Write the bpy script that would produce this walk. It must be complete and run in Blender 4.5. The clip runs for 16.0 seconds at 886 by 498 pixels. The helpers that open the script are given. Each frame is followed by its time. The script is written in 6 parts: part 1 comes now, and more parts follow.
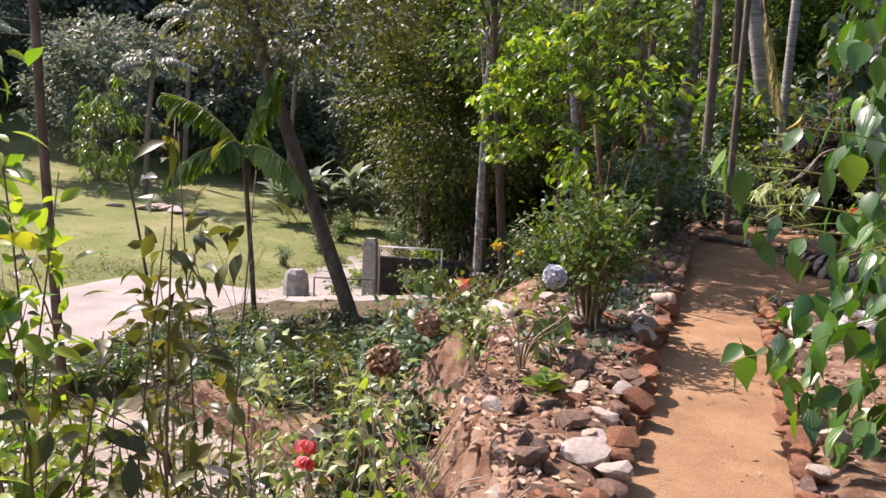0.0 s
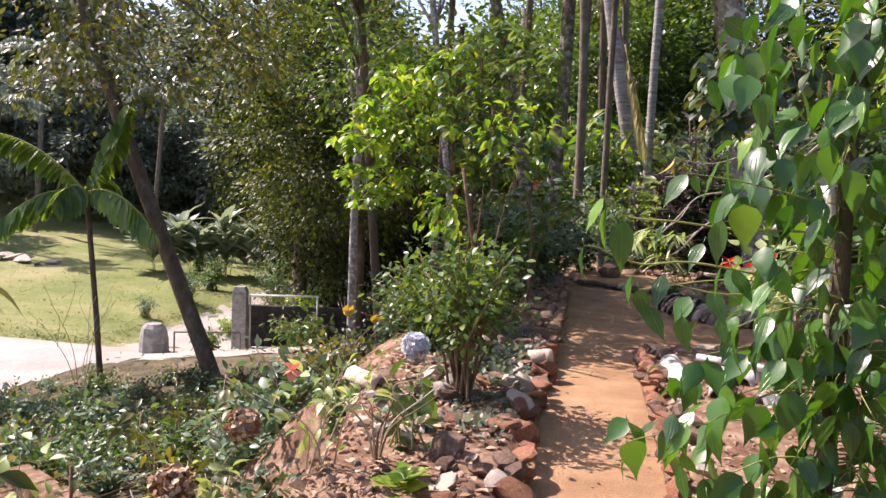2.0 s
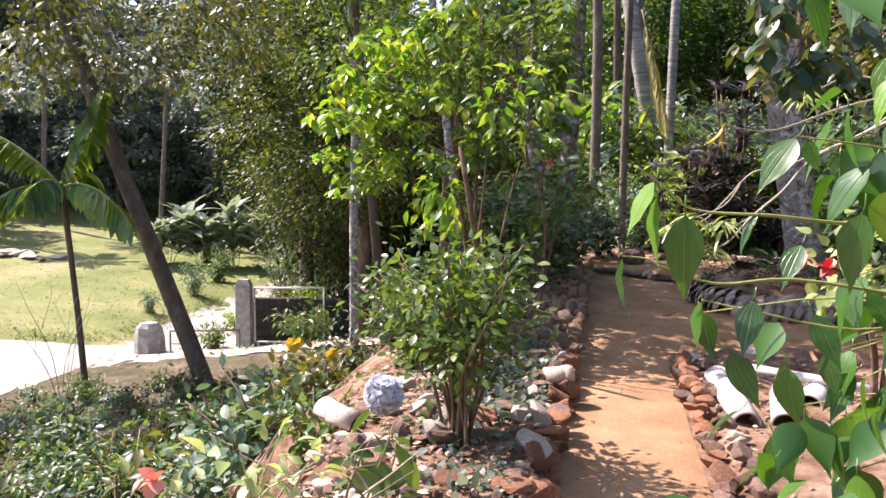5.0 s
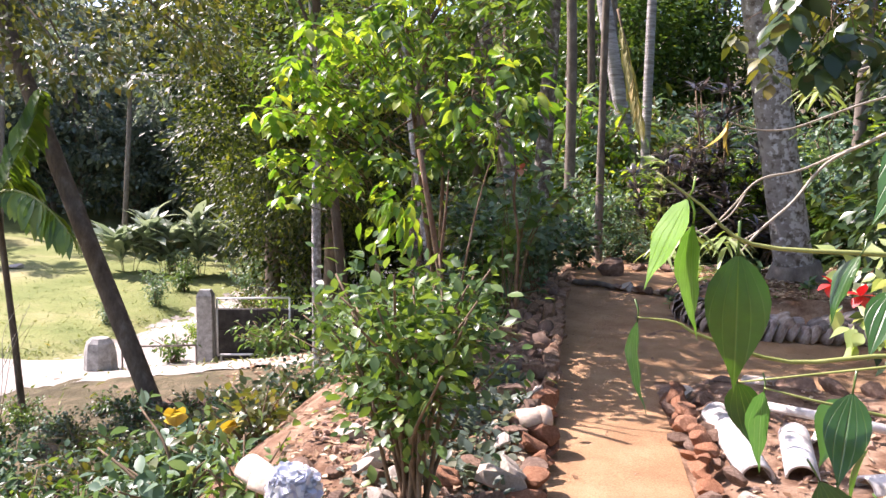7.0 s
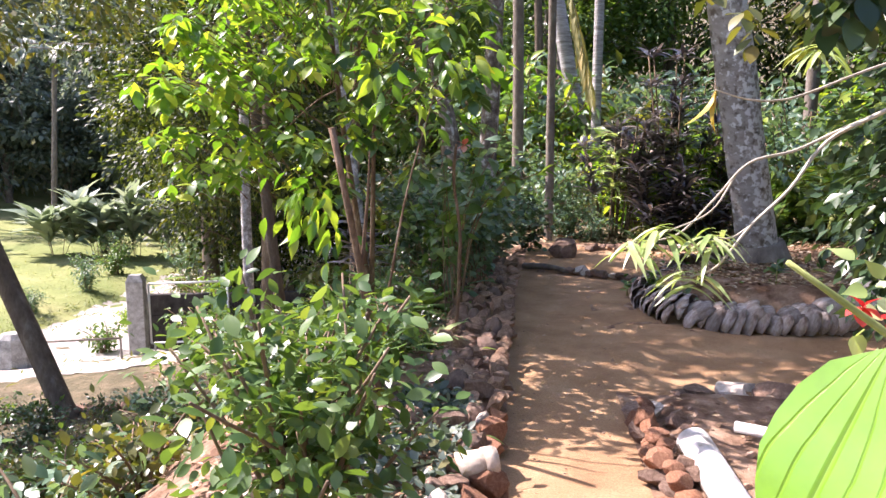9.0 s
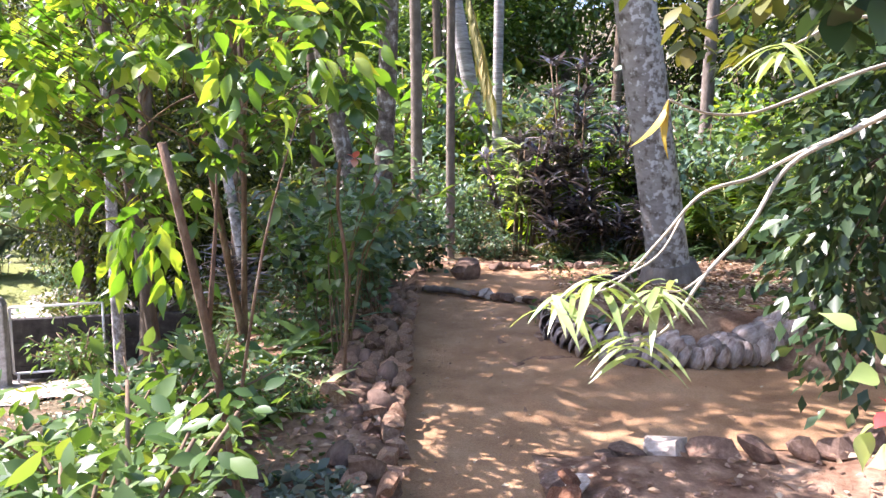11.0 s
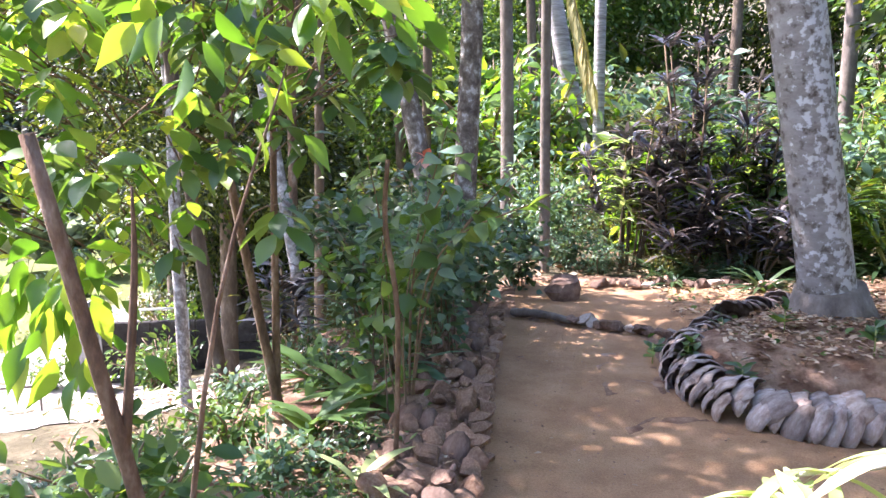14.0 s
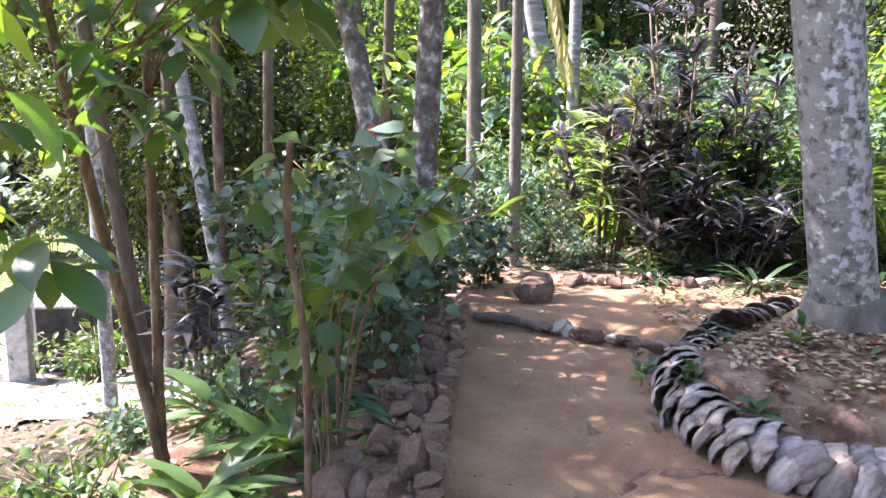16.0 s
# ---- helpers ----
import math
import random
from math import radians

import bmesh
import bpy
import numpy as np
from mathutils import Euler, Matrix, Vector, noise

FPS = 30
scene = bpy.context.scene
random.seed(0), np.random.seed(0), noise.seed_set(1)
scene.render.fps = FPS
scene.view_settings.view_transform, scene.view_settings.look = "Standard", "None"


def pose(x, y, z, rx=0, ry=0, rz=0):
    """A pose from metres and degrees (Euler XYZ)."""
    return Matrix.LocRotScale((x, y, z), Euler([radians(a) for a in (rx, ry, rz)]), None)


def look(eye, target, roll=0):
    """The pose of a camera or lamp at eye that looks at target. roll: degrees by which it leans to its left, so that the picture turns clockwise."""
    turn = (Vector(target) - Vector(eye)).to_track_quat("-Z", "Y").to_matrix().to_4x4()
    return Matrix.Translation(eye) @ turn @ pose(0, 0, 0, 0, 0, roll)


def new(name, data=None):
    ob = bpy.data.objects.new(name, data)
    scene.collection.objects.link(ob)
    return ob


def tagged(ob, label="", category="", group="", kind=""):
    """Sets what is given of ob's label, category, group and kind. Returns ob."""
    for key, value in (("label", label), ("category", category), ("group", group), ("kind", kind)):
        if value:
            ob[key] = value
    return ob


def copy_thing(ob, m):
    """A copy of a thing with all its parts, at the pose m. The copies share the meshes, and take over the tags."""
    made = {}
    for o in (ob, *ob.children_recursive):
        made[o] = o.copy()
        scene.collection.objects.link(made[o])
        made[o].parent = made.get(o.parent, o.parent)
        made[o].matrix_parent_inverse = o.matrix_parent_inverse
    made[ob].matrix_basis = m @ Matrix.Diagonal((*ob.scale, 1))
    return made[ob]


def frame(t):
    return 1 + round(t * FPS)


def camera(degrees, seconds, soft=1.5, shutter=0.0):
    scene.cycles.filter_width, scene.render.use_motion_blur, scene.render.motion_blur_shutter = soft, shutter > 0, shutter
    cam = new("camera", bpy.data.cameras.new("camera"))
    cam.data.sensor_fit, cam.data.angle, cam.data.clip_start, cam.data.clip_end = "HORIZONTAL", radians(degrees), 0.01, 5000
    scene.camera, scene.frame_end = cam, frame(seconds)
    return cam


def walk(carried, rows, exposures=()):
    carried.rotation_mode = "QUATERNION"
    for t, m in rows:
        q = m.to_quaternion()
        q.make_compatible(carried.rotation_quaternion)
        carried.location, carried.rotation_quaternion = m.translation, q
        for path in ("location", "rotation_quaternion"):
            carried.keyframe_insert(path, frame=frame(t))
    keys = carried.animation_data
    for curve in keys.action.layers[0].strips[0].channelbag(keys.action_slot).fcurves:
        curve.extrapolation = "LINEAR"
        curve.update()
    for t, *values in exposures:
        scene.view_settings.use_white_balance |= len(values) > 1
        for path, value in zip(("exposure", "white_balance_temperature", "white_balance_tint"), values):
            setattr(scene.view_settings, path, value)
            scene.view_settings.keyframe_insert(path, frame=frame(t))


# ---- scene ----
cam = camera(62.6, 16.0)
PATH = [
    (0, (0.232, 1.174, 1.472), (-0.458, 3.026, 1.171), 2.6),
    (0.5, (0.239, 1.352, 1.482), (-0.396, 3.231, 1.229), 2.3),
    (1, (0.254, 1.497, 1.473), (-0.292, 3.396, 1.163), 2.2),
    (1.5, (0.251, 1.689, 1.482), (-0.228, 3.614, 1.22), 2.0),
    (2, (0.202, 1.863, 1.503), (-0.189, 3.817, 1.329), 2.5),
    (2.5, (0.173, 1.98, 1.493), (-0.245, 3.926, 1.295), 2.0),
    (3, (0.189, 2.133, 1.513), (-0.23, 4.079, 1.319), 2.7),
    (5.5, (0.122, 3.125, 1.507), (-0.308, 5.065, 1.281), 0.6),
    (6, (0.137, 3.292, 1.517), (-0.304, 5.23, 1.289), 1.6),
    (6.5, (0.118, 3.468, 1.519), (-0.294, 5.409, 1.27), 2.2),
    (7, (0.078, 3.67, 1.515), (-0.282, 5.626, 1.307), 0.8),
    (7.5, (0.075, 3.878, 1.55), (-0.235, 5.834, 1.268), 1.0),
    (8, (0.101, 4.114, 1.553), (-0.232, 6.067, 1.276), 1.3),
    (8.5, (0.099, 4.278, 1.551), (-0.252, 6.221, 1.235), 0.6),
    (9, (0.076, 4.521, 1.575), (-0.149, 6.488, 1.291), 0.1),
    (11.5, (0.109, 5.535, 1.629), (0.154, 7.517, 1.367), 0.4),
    (12, (0.13, 5.745, 1.597), (0.164, 7.724, 1.317), 0.5),
    (12.5, (0.206, 5.998, 1.604), (0.22, 7.983, 1.359), 0.1),
    (13, (0.226, 6.207, 1.59), (0.107, 8.184, 1.31), 0.2),
    (13.5, (0.17, 6.489, 1.619), (0.001, 8.468, 1.384), -0.8),
    (14, (0.156, 6.687, 1.615), (-0.062, 8.657, 1.35), -0.4),
    (14.5, (0.173, 6.956, 1.625), (-0.089, 8.925, 1.392), -0.4),
    (15, (0.204, 7.165, 1.619), (-0.039, 9.124, 1.299), -0.1),
    (15.5, (0.179, 7.476, 1.624), (0.018, 9.452, 1.356), 0.9),
    (16, (0.166, 7.704, 1.621), (0.037, 9.673, 1.294), 0.5),
]
walk(cam, [(t, look(eye, target, roll)) for t, eye, target, roll in PATH],
     [(0, 0.74, 6600, 30), (3.2, 1.17, 6500, 30), (5.5, 1.34, 6400, 30), (9, 1.72, 6250, 30), (11.5, 2.17, 6000, 30), (16, 2.5, 5800, 30)])

# ---- light ----
world = bpy.data.worlds.new("sky")
scene.world = world
world.use_nodes = True
wn = world.node_tree.nodes
sky = wn.new("ShaderNodeTexSky")
sky.sky_type = "NISHITA"
sky.sun_disc = False
SUN_TO = Vector((-0.78, 0.24, 0.98)).normalized()
sky.sun_elevation = math.asin(SUN_TO.z)
sky.sun_rotation = math.atan2(SUN_TO.x, SUN_TO.y)
sky.air_density, sky.dust_density = 1.0, 1.5
world.node_tree.links.new(sky.outputs[0], wn["Background"].inputs[0])
wn["Background"].inputs[1].default_value = 0.15
sun = new("sun", bpy.data.lights.new("sun", "SUN"))
sun.data.energy, sun.data.angle, sun.data.color = 5.0, radians(0.55), (1.0, 0.94, 0.84)
sun.matrix_world = look(SUN_TO * 60, (0, 0, 0))


# ---- materials ----
def nodes_of(name):
    m = bpy.data.materials.new(name)
    m.use_nodes = True
    t = m.node_tree
    return m, t.nodes, t.links, t.nodes["Principled BSDF"]


def ramp(n, l, source, stops):
    r = n.new("ShaderNodeValToRGB")
    e = r.color_ramp.elements
    while len(e) < len(stops):
        e.new(0.5)
    for el, (p, c) in zip(e, stops):
        el.position, el.color = p, (*c, 1)
    l.new(source, r.inputs[0])
    return r.outputs[0]


def noise_tex(n, l, scale, detail=6, rough=0.6, coord="Object", stretch=None):
    tc = n.new("ShaderNodeTexCoord")
    t = n.new("ShaderNodeTexNoise")
    t.inputs["Scale"].default_value, t.inputs["Detail"].default_value, t.inputs["Roughness"].default_value = scale, detail, rough
    if stretch:
        mp = n.new("ShaderNodeMapping")
        mp.inputs["Scale"].default_value = stretch
        l.new(tc.outputs[coord], mp.inputs[0])
        l.new(mp.outputs[0], t.inputs["Vector"])
    else:
        l.new(tc.outputs[coord], t.inputs["Vector"])
    return t.outputs["Fac"]


def mixed(n, l, fac, a, b, mode="MIX"):
    m = n.new("ShaderNodeMix")
    m.data_type, m.blend_type = "RGBA", mode
    for sock, v in ((m.inputs[0], fac), (m.inputs[6], a), (m.inputs[7], b)):
        if isinstance(v, (int, float)):
            sock.default_value = v
        elif isinstance(v, tuple):
            sock.default_value = (*v, 1)
        else:
            l.new(v, sock)
    return m.outputs[2]


def bump(n, l, height, strength, dist, bsdf):
    b = n.new("ShaderNodeBump")
    b.inputs["Strength"].default_value, b.inputs["Distance"].default_value = strength, dist
    l.new(height, b.inputs["Height"])
    l.new(b.outputs[0], bsdf.inputs["Normal"])


def leaf_material(name, dark, mid, light, rough=0.42, trans=0.35, glow=(1.25, 1.2, 0.5), spec=0.5):
    """Leaf: colour differs leaf by leaf, light shines through the blade."""
    m, n, l, p = nodes_of(name)
    g = n.new("ShaderNodeNewGeometry")
    c = ramp(n, l, g.outputs["Random Per Island"], [(0.0, dark), (0.5, mid), (0.93, light), (1.0, (light[0] * 1.3, light[1] * 1.02, light[2] * 0.8))])
    blot = noise_tex(n, l, 9.0, 3)
    c = mixed(n, l, 0.35, c, ramp(n, l, blot, [(0.3, (0.45, 0.5, 0.45)), (0.7, (1.0, 1.0, 0.9))]), "MULTIPLY")
    l.new(c, p.inputs["Base Color"])
    p.inputs["Roughness"].default_value = rough
    p.inputs["Specular IOR Level"].default_value = spec
    t = n.new("ShaderNodeBsdfTranslucent")
    l.new(mixed(n, l, 1.0, c, glow, "MULTIPLY"), t.inputs[0])
    mx = n.new("ShaderNodeMixShader")
    mx.inputs[0].default_value = trans
    l.new(p.outputs[0], mx.inputs[1])
    l.new(t.outputs[0], mx.inputs[2])
    l.new(mx.outputs[0], n["Material Output"].inputs[0])
    return m


def rough_material(name, stops, scale, rough=0.9, bump_scale=30, bump_strength=0.5, bump_dist=0.02, stretch=None, per_object=0.0, per_island=0.0, fine=0.35):
    """Stone, soil, bark, mortar: two scales of colour and a fine relief."""
    m, n, l, p = nodes_of(name)
    c = ramp(n, l, noise_tex(n, l, scale, 8, 0.65, stretch=stretch), stops)
    f = noise_tex(n, l, bump_scale, 8, 0.7, stretch=stretch)
    c = mixed(n, l, fine, c, ramp(n, l, f, [(0.3, (0.35, 0.35, 0.35)), (0.62, (1.0, 1.0, 1.0))]), "MULTIPLY")
    for amount, src in ((per_object, "o"), (per_island, "i")):
        if amount:
            r = n.new("ShaderNodeObjectInfo").outputs["Random"] if src == "o" else n.new("ShaderNodeNewGeometry").outputs["Random Per Island"]
            lo = 1 - amount
            c = mixed(n, l, 1.0, c, ramp(n, l, r, [(0.0, (lo, lo * 0.95, lo * 0.9)), (0.5, (1, 0.98, 0.95)), (1.0, (1.0, 0.9, 0.8))]), "MULTIPLY")
    l.new(c, p.inputs["Base Color"])
    p.inputs["Roughness"].default_value = rough
    p.inputs["Specular IOR Level"].default_value = 0.25
    bump(n, l, f, bump_strength, bump_dist, p)
    return m


M = {}
M["path"] = rough_material("path_earth", [(0.25, (0.31, 0.17, 0.085)), (0.5, (0.47, 0.28, 0.145)), (0.75, (0.58, 0.385, 0.215))], 2.2, 0.95, 95, 0.9, 0.018, fine=0.62)
M["soil"] = rough_material("bed_soil", [(0.25, (0.10, 0.055, 0.032)), (0.42, (0.20, 0.11, 0.065)), (0.58, (0.39, 0.255, 0.165)), (0.75, (0.55, 0.41, 0.30))], 4.5, 0.95, 45, 0.9, 0.03)
M["forest_floor"] = rough_material("forest_floor", [(0.3, (0.07, 0.06, 0.03)), (0.5, (0.13, 0.11, 0.06)), (0.7, (0.24, 0.18, 0.11))], 1.5, 0.95, 12, 0.9, 0.08)
M["lawn"] = rough_material("lawn", [(0.3, (0.13, 0.17, 0.045)), (0.5, (0.21, 0.235, 0.075)), (0.66, (0.31, 0.295, 0.13)), (0.8, (0.37, 0.31, 0.19))], 0.25, 0.95, 9, 0.9, 0.06, fine=0.45)
M["yard"] = rough_material("yard_earth", [(0.3, (0.20, 0.165, 0.125)), (0.5, (0.33, 0.28, 0.22)), (0.72, (0.46, 0.41, 0.34))], 1.3, 0.95, 40, 0.7, 0.02, fine=0.5)
M["road"] = rough_material("road_concrete", [(0.3, (0.28, 0.25, 0.215)), (0.55, (0.38, 0.345, 0.30)), (0.75, (0.47, 0.43, 0.38))], 0.7, 0.85, 14, 0.35, 0.01)
M["brick"] = rough_material("laterite_brick", [(0.3, (0.25, 0.11, 0.062)), (0.55, (0.41, 0.21, 0.125)), (0.8, (0.55, 0.36, 0.25))], 14, 0.95, 70, 0.9, 0.012, per_object=0.45)
M["stone"] = rough_material("field_stone", [(0.3, (0.15, 0.095, 0.07)), (0.55, (0.29, 0.20, 0.15)), (0.8, (0.46, 0.36, 0.29))], 9, 0.9, 50, 0.9, 0.012, per_object=0.45)
M["pale_stone"] = rough_material("pale_stone", [(0.3, (0.40, 0.33, 0.27)), (0.6, (0.60, 0.54, 0.47)), (0.85, (0.72, 0.68, 0.62))], 9, 0.85, 50, 0.7, 0.01, per_object=0.3)
M["rubble"] = rough_material("rubble", [(0.3, (0.28, 0.17, 0.12)), (0.6, (0.47, 0.34, 0.26)), (0.85, (0.66, 0.57, 0.48))], 12, 0.95, 60, 0.8, 0.01, per_island=0.5)
M["tile"] = rough_material("old_clay_tile", [(0.3, (0.16, 0.125, 0.12)), (0.5, (0.33, 0.28, 0.27)), (0.75, (0.52, 0.47, 0.46))], 10, 0.85, 60, 0.6, 0.006, per_object=0.45)
M["concrete"] = rough_material("weathered_concrete", [(0.3, (0.16, 0.15, 0.13)), (0.55, (0.36, 0.35, 0.32)), (0.8, (0.52, 0.50, 0.47))], 5, 0.9, 40, 0.6, 0.01)
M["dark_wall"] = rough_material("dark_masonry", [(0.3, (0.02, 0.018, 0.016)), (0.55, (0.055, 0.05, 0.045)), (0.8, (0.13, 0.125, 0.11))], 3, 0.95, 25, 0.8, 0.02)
M["bark_dark"] = rough_material("dark_bark", [(0.3, (0.07, 0.05, 0.035)), (0.55, (0.15, 0.115, 0.08)), (0.8, (0.28, 0.24, 0.19))], 7, 0.95, 40, 0.9, 0.02, stretch=(1, 1, 0.35))
M["bark_brown"] = rough_material("brown_bark", [(0.35, (0.095, 0.06, 0.04)), (0.5, (0.19, 0.12, 0.075)), (0.62, (0.30, 0.215, 0.15)), (0.72, (0.42, 0.36, 0.29))], 16, 0.95, 80, 1.0, 0.012, stretch=(1, 1, 0.4))
M["bark_pale"] = rough_material("pale_lichen_bark", [(0.36, (0.19, 0.165, 0.145)), (0.46, (0.30, 0.275, 0.25)), (0.53, (0.40, 0.375, 0.35)), (0.60, (0.64, 0.62, 0.60))], 15, 0.9, 60, 0.8, 0.012, stretch=(1, 1, 0.8))
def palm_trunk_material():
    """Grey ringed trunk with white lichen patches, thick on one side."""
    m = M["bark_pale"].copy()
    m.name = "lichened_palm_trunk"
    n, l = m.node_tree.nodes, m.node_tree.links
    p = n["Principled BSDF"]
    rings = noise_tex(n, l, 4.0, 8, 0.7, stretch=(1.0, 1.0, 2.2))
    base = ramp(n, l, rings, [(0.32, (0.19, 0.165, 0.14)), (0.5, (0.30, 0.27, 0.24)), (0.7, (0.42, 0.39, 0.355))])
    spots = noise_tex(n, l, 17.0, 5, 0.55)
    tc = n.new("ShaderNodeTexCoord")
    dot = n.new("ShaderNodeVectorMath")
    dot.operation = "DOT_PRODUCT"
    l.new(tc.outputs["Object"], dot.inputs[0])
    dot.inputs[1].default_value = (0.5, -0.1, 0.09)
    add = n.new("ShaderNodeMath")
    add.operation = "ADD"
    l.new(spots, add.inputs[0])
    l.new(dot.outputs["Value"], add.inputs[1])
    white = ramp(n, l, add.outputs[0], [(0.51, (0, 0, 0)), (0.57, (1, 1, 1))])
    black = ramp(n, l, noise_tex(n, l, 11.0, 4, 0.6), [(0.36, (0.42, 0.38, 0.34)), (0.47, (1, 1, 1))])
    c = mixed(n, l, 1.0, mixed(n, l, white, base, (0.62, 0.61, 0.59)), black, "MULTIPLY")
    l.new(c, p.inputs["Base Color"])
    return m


M["bark_mottled"] = rough_material("mottled_brown_bark", [(0.36, (0.095, 0.075, 0.06)), (0.47, (0.17, 0.14, 0.115)), (0.55, (0.26, 0.225, 0.19)), (0.62, (0.54, 0.52, 0.49))], 11, 0.95, 55, 0.9, 0.012, stretch=(1, 1, 0.9))
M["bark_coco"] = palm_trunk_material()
M["husk"] = rough_material("grey_coconut_husk", [(0.34, (0.15, 0.105, 0.085)), (0.45, (0.31, 0.25, 0.22)), (0.54, (0.48, 0.43, 0.40)), (0.66, (0.66, 0.62, 0.60))], 9, 0.9, 55, 0.8, 0.008, stretch=(1, 0.35, 1), per_object=0.5)
M["brown_husk"] = rough_material("brown_coconut_husk", [(0.32, (0.09, 0.06, 0.045)), (0.5, (0.19, 0.13, 0.10)), (0.7, (0.33, 0.255, 0.205))], 9, 0.95, 55, 0.9, 0.01, stretch=(1, 0.35, 1), per_object=0.45)
M["husk_inner"] = rough_material("fibrous_husk_inside", [(0.32, (0.13, 0.095, 0.075)), (0.5, (0.26, 0.21, 0.18)), (0.7, (0.44, 0.39, 0.35))], 12, 0.95, 70, 0.9, 0.008, stretch=(1, 0.3, 1), per_object=0.4)
M["banana"] = leaf_material("banana_leaf", (0.20, 0.26, 0.18), (0.29, 0.35, 0.25), (0.42, 0.46, 0.36), 0.45, 0.4, (1.2, 1.2, 0.9))
M["laterite"] = rough_material("laterite_block", [(0.3, (0.25, 0.15, 0.10)), (0.55, (0.42, 0.285, 0.195)), (0.8, (0.60, 0.47, 0.36))], 12, 0.95, 60, 0.9, 0.012, per_object=0.45)
M["bark_grey"] = rough_material("grey_bark", [(0.3, (0.11, 0.09, 0.07)), (0.55, (0.22, 0.185, 0.15)), (0.8, (0.38, 0.35, 0.31))], 6, 0.95, 30, 0.8, 0.015, stretch=(1, 1, 0.6))
M["bark_ring"] = rough_material("ringed_palm_bark", [(0.36, (0.20, 0.18, 0.16)), (0.5, (0.34, 0.32, 0.30)), (0.64, (0.49, 0.47, 0.45))], 3, 0.9, 12, 0.8, 0.02, stretch=(0.6, 0.6, 4.5))
M["twig_pale"] = rough_material("pale_twig", [(0.3, (0.34, 0.29, 0.21)), (0.7, (0.55, 0.50, 0.40))], 20, 0.7, 90, 0.4, 0.003)
M["twig"] = rough_material("brown_twig", [(0.3, (0.13, 0.085, 0.05)), (0.7, (0.26, 0.19, 0.12))], 15, 0.85, 90, 0.4, 0.004)
M["twig_green"] = rough_material("green_twig", [(0.3, (0.20, 0.24, 0.06)), (0.7, (0.34, 0.36, 0.12))], 15, 0.6, 90, 0.3, 0.003)
M["dry_leaf"] = leaf_material("dry_leaf", (0.14, 0.075, 0.04), (0.36, 0.22, 0.13), (0.60, 0.50, 0.36), 0.8, 0.12, (1.1, 1, 0.8), 0.2)
M["white_paint"] = rough_material("white_paint", [(0.3, (0.62, 0.62, 0.60)), (0.7, (0.80, 0.80, 0.78))], 6, 0.5, 60, 0.15, 0.002, fine=0.12)
M["white_sack"] = rough_material("white_plaster_tile", [(0.35, (0.36, 0.31, 0.26)), (0.48, (0.62, 0.59, 0.55)), (0.7, (0.76, 0.75, 0.73))], 6, 0.7, 30, 0.6, 0.01, fine=0.35)
M["lime"] = leaf_material("lime_leaf", (0.08, 0.185, 0.025), (0.175, 0.305, 0.04), (0.38, 0.46, 0.075), 0.36, 0.5, (1.35, 1.42, 0.36))
M["mid_green"] = leaf_material("mid_green_leaf", (0.045, 0.10, 0.025), (0.09, 0.17, 0.046), (0.16, 0.25, 0.08), 0.36, 0.4, (1.5, 1.4, 0.4))
M["dark_green"] = leaf_material("dark_green_leaf", (0.028, 0.06, 0.024), (0.05, 0.095, 0.038), (0.09, 0.14, 0.06), 0.34, 0.3)
M["blue_green"] = leaf_material("blue_green_leaf", (0.075, 0.145, 0.085), (0.13, 0.225, 0.14), (0.21, 0.31, 0.20), 0.42, 0.38)
M["olive"] = leaf_material("olive_leaf", (0.05, 0.07, 0.018), (0.09, 0.115, 0.03), (0.17, 0.18, 0.055), 0.38, 0.4, (1.5, 1.3, 0.4))
M["pepper"] = leaf_material("glossy_vine_leaf", (0.03, 0.11, 0.013), (0.055, 0.165, 0.022), (0.10, 0.225, 0.04), 0.3, 0.32, (1.6, 1.6, 0.3), 0.85)
# Greyish-white stop puts the glints on the leaves into their colour
M["purple"] = leaf_material("glint_toned_purple_leaf", (0.016, 0.014, 0.015), (0.045, 0.037, 0.04), (0.27, 0.245, 0.235), 0.3, 0.13, (1.05, 0.9, 0.85), 0.8)
M["pale_leaf"] = leaf_material("pale_narrow_leaf", (0.24, 0.34, 0.10), (0.36, 0.45, 0.18), (0.50, 0.57, 0.32), 0.4, 0.35, (1.3, 1.3, 0.6))
M["palm"] = leaf_material("palm_leaflet", (0.05, 0.11, 0.02), (0.09, 0.18, 0.03), (0.16, 0.27, 0.05), 0.35, 0.4, (1.6, 1.4, 0.35))
# Leaf tones darkened for tree shade; the palest stop stands for lit leaves
M["forest"] = leaf_material("shade_toned_forest_leaf", (0.014, 0.024, 0.008), (0.034, 0.053, 0.015), (0.12, 0.15, 0.038), 0.45, 0.42, (1.5, 1.5, 0.35), 0.3)
# Pale bluish tones put distance haze into the leaves; reused as plain colour for weeds
M["pale_haze_green"] = leaf_material("pale_haze_leaf", (0.09, 0.13, 0.10), (0.15, 0.195, 0.15), (0.24, 0.28, 0.22), 0.45, 0.4, (1.2, 1.2, 0.9))
M["grass"] = leaf_material("grass_blade", (0.10, 0.15, 0.03), (0.17, 0.21, 0.055), (0.28, 0.28, 0.10), 0.5, 0.35)
M["yellow_leaf"] = leaf_material("yellow_leaf", (0.40, 0.28, 0.03), (0.52, 0.38, 0.05), (0.55, 0.46, 0.10), 0.5, 0.4, (1.2, 1.1, 0.5))
M["dry_frond"] = leaf_material("yellowed_frond", (0.30, 0.27, 0.08), (0.40, 0.36, 0.13), (0.52, 0.48, 0.22), 0.6, 0.3, (1.1, 1.1, 0.6))
